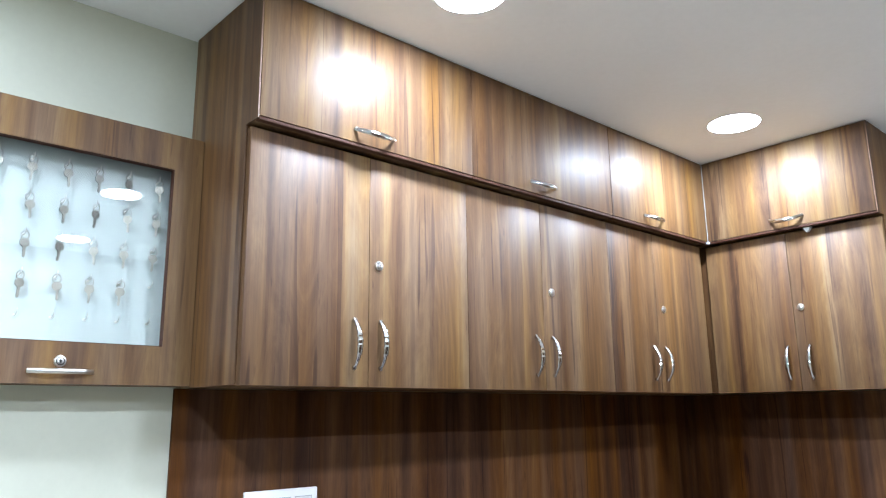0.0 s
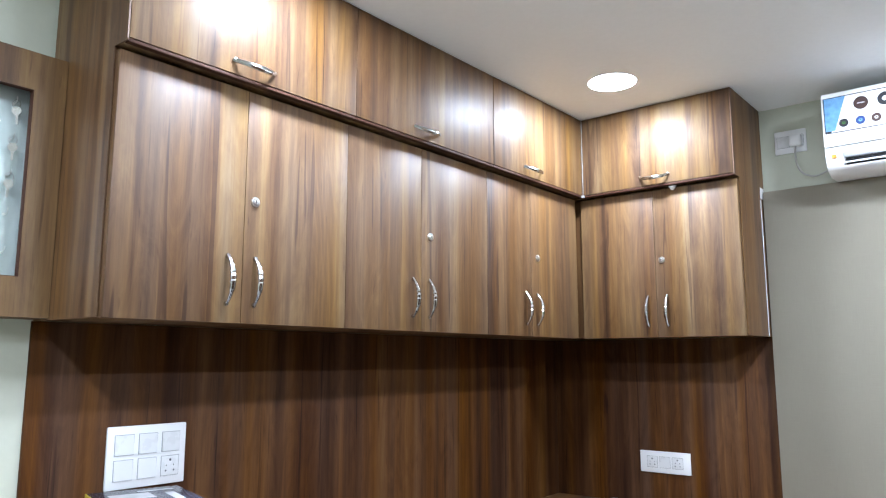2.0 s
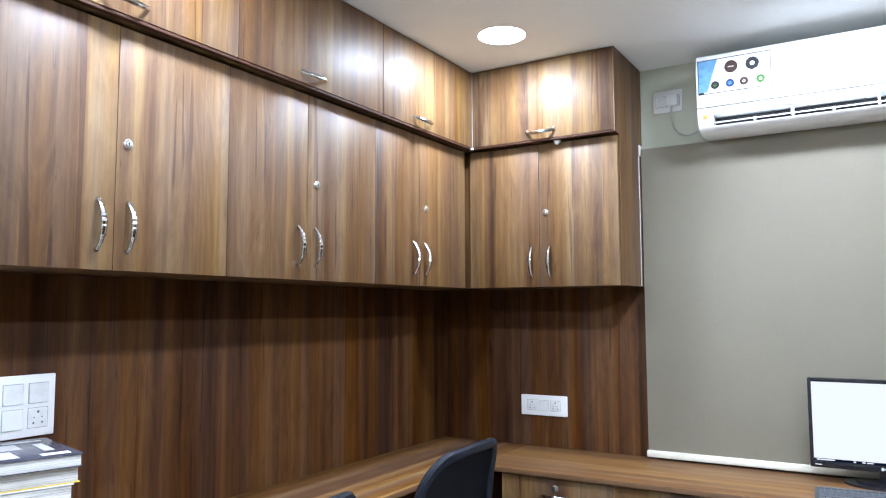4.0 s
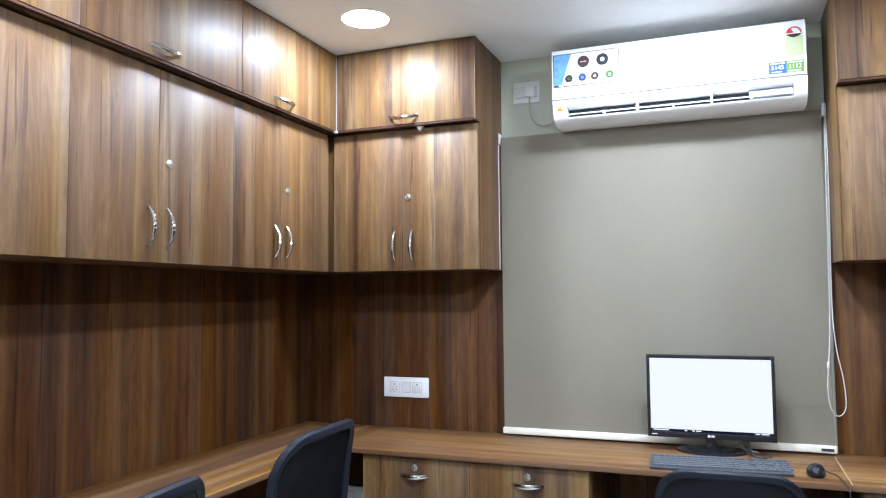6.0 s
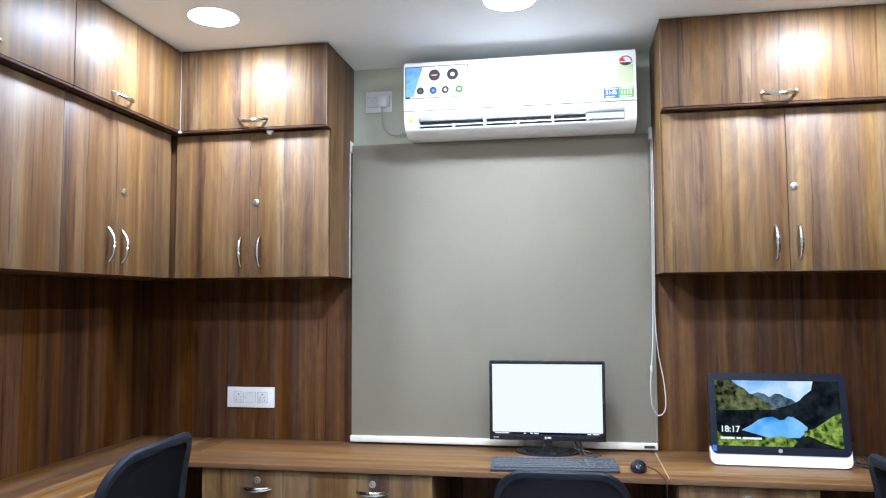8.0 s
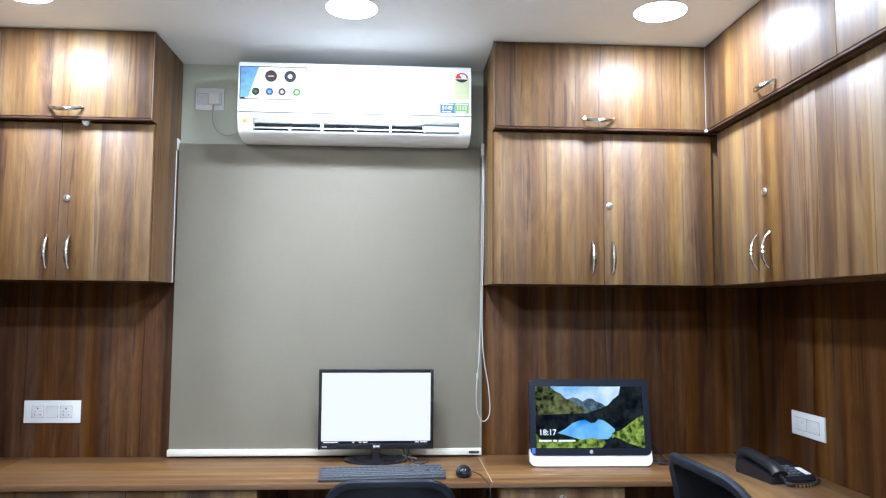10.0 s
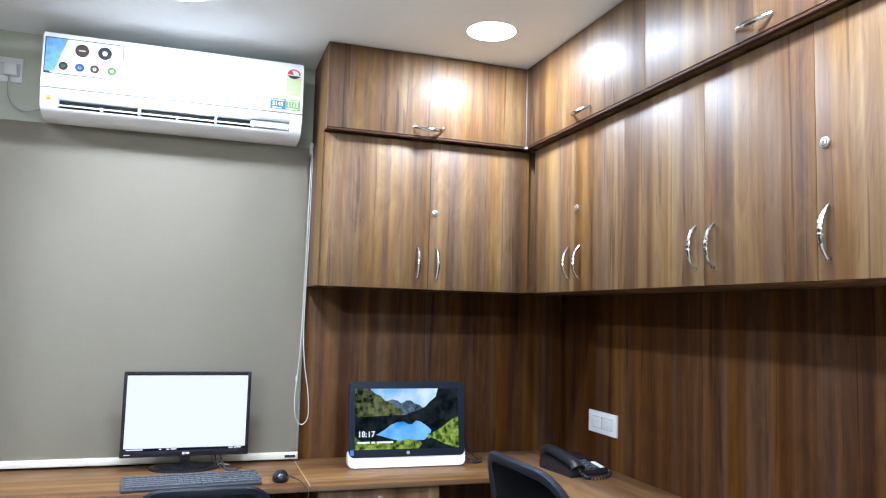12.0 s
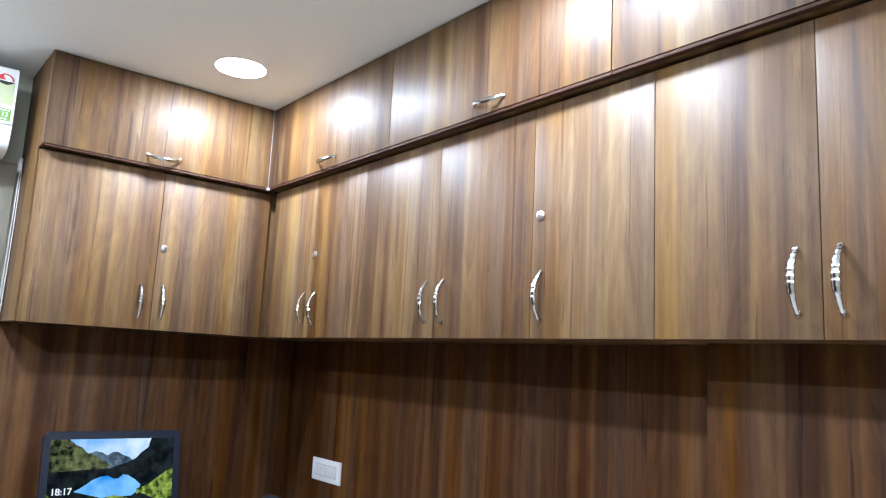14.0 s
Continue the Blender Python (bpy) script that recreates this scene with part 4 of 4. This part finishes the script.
ms = thing("computer_mouse", pose(0.264, 2.606, DESK, 0, 0, -4), "small black computer mouse with cable on the desk", "mouse")
b = bm_new()
bmesh.ops.create_uvsphere(b, u_segments=24, v_segments=14, radius=1.0)
for v in b.verts:
    v.co = Vector((v.co.x * 0.028 * (1 - 0.12 * v.co.y), v.co.y * 0.047, max(0, v.co.z * 0.031 + 0.004 + 0.004 * (1 - v.co.y))))
part("shell", b, GLOSS_BLACK, ms)
part("wheel", disc(bm_new(), (-0.004, 0.024, 0.025), (1, 0, 0), 0.009, 0.008, 18, bevel=0.001), KEYCAP, ms)
part("cable", sweep(bm_new(), smooth_line([(0.004, 0.050, 0.010), (0.030, 0.052, 0.004), (0.060, 0.0, 0.003), (0.075, -0.08, 0.003), (0.082, -0.155, 0.004), (0.084, -0.172, -0.01), (0.084, -0.174, -0.12)]), (0.0016, 0.0016), (0.3, 0.2, 1), 6), CABLE, ms, "thin black cable")


# ---- all-in-one computer ----
def glow_leaf(name, a, b, scale, strength):
    m = glow(name, a, strength)
    nt = m.node_tree
    tc = nt.nodes.new("ShaderNodeTexCoord")
    n = node(nt, "ShaderNodeTexNoise", Scale=scale, Detail=4.0)
    link(nt, tc.outputs["Object"], n.inputs["Vector"])
    link(nt, ramp(nt, n.outputs["Fac"], [(0.36, a), (0.66, b)]).outputs[0], nt.nodes["Emission"].inputs[0])
    return m


S = SCREEN_POWER * 0.9
P_SKY = glow_leaf("picture_sky", (0.14, 0.46, 0.86), (0.86, 0.96, 1.0), 9, S)
P_WATER = glow_leaf("picture_water", (0.04, 0.30, 0.82), (0.42, 0.80, 1.0), 8, S)
P_HILL = glow_leaf("picture_hill", (0.008, 0.014, 0.006), (0.20, 0.21, 0.08), 48, S)
P_MOUNT = glow_leaf("picture_mountain", (0.03, 0.05, 0.07), (0.20, 0.27, 0.31), 40, S)
P_DARK = glow_leaf("picture_shadow", (0.004, 0.006, 0.008), (0.022, 0.028, 0.028), 30, S)
P_MOSS = glow_leaf("picture_moss", (0.020, 0.045, 0.006), (0.40, 0.52, 0.08), 55, S)
P_TEXT = glow("picture_text", (1, 1, 1), SCREEN_POWER)

aio = thing("all_in_one_computer", pose(0.756, 2.735, DESK, 0, 0, -1), "black all-in-one computer with white base and landscape wallpaper", "computer")
tiltm = pose(0, 0.0, 0.003, -9)
base = part("base", prism(bm_new(), rounded(-0.231, 0.231, 0.0, 0.075, 0.022), "y", -0.008, 0.026), WHITE_PLASTIC, aio, "glossy white lower edge")
base.matrix_basis = tiltm
part("rear_leg", box(bm_new(), -0.13, 0.13, 0.03, 0.15, 0.0, 0.012, 0.003), BLACK, aio)
part("leg_arm", prism(bm_new(), [(0.046, 0.16), (0.060, 0.155), (0.150, 0.010), (0.135, 0.008)], "x", -0.05, 0.05), BLACK, aio)
case = new("case", mesh_of("case", prism(bm_new(), rounded(-0.229, 0.229, 0.038, 0.320, 0.020), "y", -0.0105, 0.024), BLUE_BLACK))
case.parent = aio
case.matrix_basis = tiltm
tagged(case, "blue-black glossy bezel and case")
SX0, SX1, SZ0, SZ1 = -0.207, 0.205, 0.066, 0.293
pic = bm_new()


def shape(points, lift, mat):
    prism(pic, [(SX0 + (SX1 - SX0) * u, SZ0 + (SZ1 - SZ0) * v) for u, v in points], "y", -0.0107 - lift, -0.0100, mat)


shape([(0, 0), (1, 0), (1, 1), (0, 1)], 0.0002, 0)
shape([(0, 0), (1, 0), (1, 0.56), (0.5, 0.60), (0, 0.56)], 0.0004, 4)
shape([(0.25, 0.80), (0.30, 0.79), (0.35, 0.82), (0.40, 0.80), (0.44, 0.75), (0.49, 0.80), (0.53, 0.80), (0.57, 0.75), (0.62, 0.72), (0.66, 0.66), (0.60, 0.56), (0.40, 0.56)], 0.0005, 3)
shape([(0, 1), (0.14, 1), (0.19, 0.92), (0.24, 0.88), (0.28, 0.80), (0.34, 0.76), (0.40, 0.68), (0.48, 0.60), (0.44, 0.56), (0, 0.53)], 0.0006, 2)
shape([(0.80, 1), (1, 1), (1, 0.40), (0.80, 0.30), (0.70, 0.50), (0.56, 0.54), (0.48, 0.57), (0.60, 0.63), (0.68, 0.70), (0.72, 0.78), (0.78, 0.86)], 0.0006, 4)
shape([(0.20, 0.24), (0.28, 0.32), (0.34, 0.40), (0.40, 0.44), (0.46, 0.45), (0.51, 0.40), (0.55, 0.41), (0.58, 0.46), (0.62, 0.45), (0.68, 0.38), (0.73, 0.30), (0.72, 0.22), (0.66, 0.14), (0.42, 0.13)], 0.0006, 1)
shape([(0, 0), (0, 0.22), (0.06, 0.12), (0.14, 0.15), (0.22, 0.10), (0.33, 0.16), (0.42, 0.13), (0.52, 0.16), (0.62, 0.12), (0.66, 0.05), (0.62, 0)], 0.0008, 5)
shape([(0.70, 0.24), (0.78, 0.28), (0.86, 0.38), (0.94, 0.48), (1, 0.54), (1, 0.0), (0.84, 0.02), (0.76, 0.12), (0.70, 0.16)], 0.0008, 5)
shape([(0.60, 0), (0.66, 0.10), (0.72, 0.18), (0.78, 0.14), (0.84, 0.08), (0.93, 0.03), (0.93, 0)], 0.0009, 4)
for u0, u1, v0 in ((0.025, 0.14, 0.100), (0.155, 0.19, 0.100), (0.205, 0.36, 0.100)):
    shape([(u0, v0), (u1, v0), (u1, v0 + 0.030), (u0, v0 + 0.030)], 0.0010, 6)
screen = new("screen", mesh_of("screen", pic, [P_SKY, P_WATER, P_HILL, P_MOUNT, P_DARK, P_MOSS, P_TEXT], False))
screen.parent = aio
screen.matrix_basis = tiltm
tagged(screen, "lit screen with a lake and mountain picture")
clock = lettering("18:17", 0.030, case, SX0 + 0.044, -0.0122, SZ0 + 0.056, P_TEXT)
b = disc(bm_new(), (0, -0.0103, 0.052), (0, -1, 0), 0.0070, 0.0008, 24)
ob = part("badge", b, GREY_LINE, case, "round grey maker badge")
ob = part("maker_sticker", box(bm_new(), -0.225, -0.211, -0.0113, -0.0103, 0.046, 0.066), LABEL_BLUE, case, "small blue sticker")
for pts in ([(0.235, 0.05, 0.040), (0.262, 0.045, 0.020), (0.285, 0.02, 0.004), (0.300, 0.06, 0.004), (0.27, 0.10, 0.004)], [(0.225, 0.06, 0.09), (0.262, 0.08, 0.070), (0.290, 0.09, 0.030), (0.315, 0.08, 0.004), (0.34, 0.11, 0.004)], [(0.23, 0.05, 0.02), (0.27, 0.03, 0.006), (0.31, 0.035, 0.004), (0.325, 0.07, 0.004)]):
    part("cable", sweep(bm_new(), smooth_line(pts), (0.0026, 0.0026), (0.2, 0.3, 1), 7), CABLE, aio, "black cable")


# ---- telephone ----
tel = thing("desk_telephone", pose(1.366, 2.552, DESK, 0, 0, 8), "black corded desk telephone on the desk beside the wall", "telephone")
part("body", prism(bm_new(), [(-0.105, 0.0), (0.100, 0.0), (0.105, 0.016), (0.097, 0.050), (0.075, 0.054), (-0.100, 0.024), (-0.107, 0.012)], "x", -0.085, 0.085), GLOSS_BLACK, tel)
b = bm_new()
for i in range(3):
    for j in range(4):
        x, y = 0.000 + i * 0.020, -0.080 + j * 0.021
        zt = 0.024 + (y + 0.100) * 0.171
        box(b, x - 0.007, x + 0.007, y - 0.006, y + 0.006, zt - 0.003, zt + 0.004, 0.001)
part("buttons", b, KEYCAP, tel, "dark grey push buttons")
zt = lambda y: 0.024 + (y + 0.100) * 0.171
part("number_card", prism(bm_new(), [(-0.090, zt(-0.09) + 0.001), (-0.030, zt(-0.03) + 0.001), (-0.030, zt(-0.03) - 0.002), (-0.090, zt(-0.09) - 0.002)], "x", 0.058, 0.080), LABEL_WHITE, tel, "white directory card")
h = bm_new()
hp = smooth_line([(-0.052, -0.104, 0.030), (-0.052, -0.078, 0.046), (-0.052, -0.02, 0.058), (-0.052, 0.04, 0.068), (-0.052, 0.088, 0.070), (-0.052, 0.106, 0.056)], 5)
sweep(h, hp, [(0.030 - 0.008 * math.sin(math.pi * i / (len(hp) - 1)), 0.020) for i in range(len(hp))], (1, 0, 0), 14)
part("handset", h, BLACK, tel, "black handset")
coil = [(-0.055 + 0.02 * math.sin(k * 0.02) + 0.0055 * math.cos(k * 0.9), -0.110 - 0.045 * math.sin(math.pi * k / 130), 0.030 - 0.023 * min(1, k / 25) + 0.0055 * math.sin(k * 0.9)) for k in range(60)]
coil += [(-0.035 + 0.0020 * k, -0.155 - 0.0008 * k + 0.000024 * k * k + 0.0055 * math.cos(k * 0.9), 0.008 + 0.0055 * math.sin(k * 0.9)) for k in range(70)]
part("coiled_cord", sweep(bm_new(), coil, (0.0024, 0.0024), (0.1, 0.2, 1), 5), CABLE, tel, "coiled black cord")


# ---- office chairs ----
def office_chair(drop=0.0, rise=0.975):
    """Swivel chair that faces +y; its base stands on the floor at the origin."""
    t = thing("office_chair", Matrix(), "black mesh-back swivel office chair drawn up to the desk", "chair", "office chairs at the desks")
    top, low, hw = rise, 0.520 - drop, 0.195
    lean = 0.10

    def at(u, z):
        """A point of the curved back: u across, z up."""
        return Vector((u, -0.235 - lean * (z - low) + 0.035 * (u / hw) ** 2 + 0.02 * math.sin(math.pi * (z - low) / (top - low)), z))

    loop = []
    for u, z in rounded(-hw, hw, low, top, 0.085, 8):
        taper = 1 - 0.06 * (top - z) / (top - low)
        crown = 0.012 * (1 - (u / hw) ** 2) if z > (top + low) / 2 else 0
        loop.append(at(u * taper, z + crown))
    f = bm_new()
    n = len(loop)
    rings = []
    for i, p in enumerate(loop):
        tan = (loop[(i + 1) % n] - loop[i - 1]).normalized()
        a = Vector((0, 1, 0))
        b = tan.cross(a).normalized()
        rings.append([f.verts.new(p + a * 0.012 * math.cos(k * math.tau / 10) + b * 0.0135 * math.sin(k * math.tau / 10)) for k in range(10)])
    for i in range(n):
        for k in range(10):
            f.faces.new((rings[i][k], rings[i][(k + 1) % 10], rings[(i + 1) % n][(k + 1) % 10], rings[(i + 1) % n][k]))
    bmesh.ops.recalc_face_normals(f, faces=f.faces[:])
    part("back_frame", f, CHAIR_FRAME, t, "black plastic back frame")
    g = bm_new()
    grid = [[g.verts.new(at((-1 + 2 * i / 14) * (hw - 0.003) * (1 - 0.06 * (1 - j / 14)), low + (top - low) * (0.01 + 0.99 * j / 14) + 0.010 * (1 - (-1 + 2 * i / 14) ** 2) * j / 14)) for i in range(15)] for j in range(15)]
    for j in range(14):
        for i in range(14):
            if (i in (0, 13)) and (j in (0, 13)):
                continue
            g.faces.new((grid[j][i], grid[j][i + 1], grid[j + 1][i + 1], grid[j + 1][i]))
    bmesh.ops.solidify(g, geom=g.faces[:], thickness=0.003)
    part("back_mesh", g, MESH, t, "black mesh fabric")
    s = prism(bm_new(), rounded(-0.235, 0.235, -0.215, 0.235, 0.09, 7), "z", 0.425 - drop, 0.485 - drop)
    bmesh.ops.bevel(s, geom=[e for e in s.edges if abs(e.verts[0].co.z - e.verts[1].co.z) < 1e-5], offset=0.018, segments=3, profile=0.5, affect="EDGES")
    part("seat", s, MESH, t, "black padded seat")
    part("back_bracket", sweep(bm_new(), smooth_line([(0, -0.02, 0.41 - drop), (0, -0.18, 0.41 - drop), (0, -0.25, 0.46 - drop), (0, -0.262, 0.60 - drop)]), (0.03, 0.009), (1, 0, 0), 10), BLACK, t)
    c = box(bm_new(), -0.10, 0.10, -0.10, 0.10, 0.395 - drop, 0.424 - drop, 0.006)
    part("tilt_plate", c, BLACK, t)
    part("gas_lift", disc(bm_new(), (0, 0, 0.09), (0, 0, 1), 0.026, 0.305 - drop, 20), BLACK, t)
    for k in range(5):
        a = radians(18 + 72 * k)
        d = Vector((math.cos(a), math.sin(a), 0))
        part("leg", sweep(bm_new(), [d * 0.02 + Vector((0, 0, 0.105)), d * 0.15 + Vector((0, 0, 0.095)), d * 0.29 + Vector((0, 0, 0.070))], [(0.024, 0.018), (0.020, 0.014), (0.015, 0.010)], (-d.y, d.x, 0), 10), BLACK, t)
        q = Vector((-d.y, d.x, 0))
        w = disc(bm_new(), d * 0.29 - q * 0.022 + Vector((0, 0, 0.027)), q, 0.027, 0.018, 18, bevel=0.003)
        disc(w, d * 0.29 + q * 0.004 + Vector((0, 0, 0.027)), q, 0.027, 0.018, 18, bevel=0.003)
        disc(w, d * 0.29 - q * 0.022 + Vector((0, 0, 0.027)), q, 0.006, 0.044, 10)
        disc(w, d * 0.29 + Vector((0, 0, 0.030)), (0, 0, 1), 0.006, 0.036, 10)
        part("castor", w, BLACK, t)
    return t


CHAIR = office_chair()
CHAIR.matrix_basis = pose(-1.215, 1.640, 0, 0, 0, 90 + 2)
copy_thing(CHAIR, pose(-1.17, 0.955, 0, 0, 0, 90 + 6))
copy_thing(CHAIR, pose(0.972, 1.635, 0, 0, 0, -90 + 4))
low_chair = office_chair(0.05, 0.808)
low_chair.matrix_basis = pose(0.005, 2.465, 0, 0, 0, 1)
tagged(low_chair, "low black mesh-back office chair pushed under the desk")
# ---- floor tiles ----
tile = mesh_of("tile", box(bm_new(), 0.0015, 0.5985, 0.0015, 0.5985, -0.004, 0.0, 0.001, segments=1), FLOOR_TILE)
floor = bpy.data.objects["floor"]
for i in range(6):
    for j in range(10):
        ob = new("tile", tile)
        ob.parent = floor
        ob.location = (-1.84 + 0.6 * i - 0.1, SOUTH + 0.6 * j - 0.1, 0)
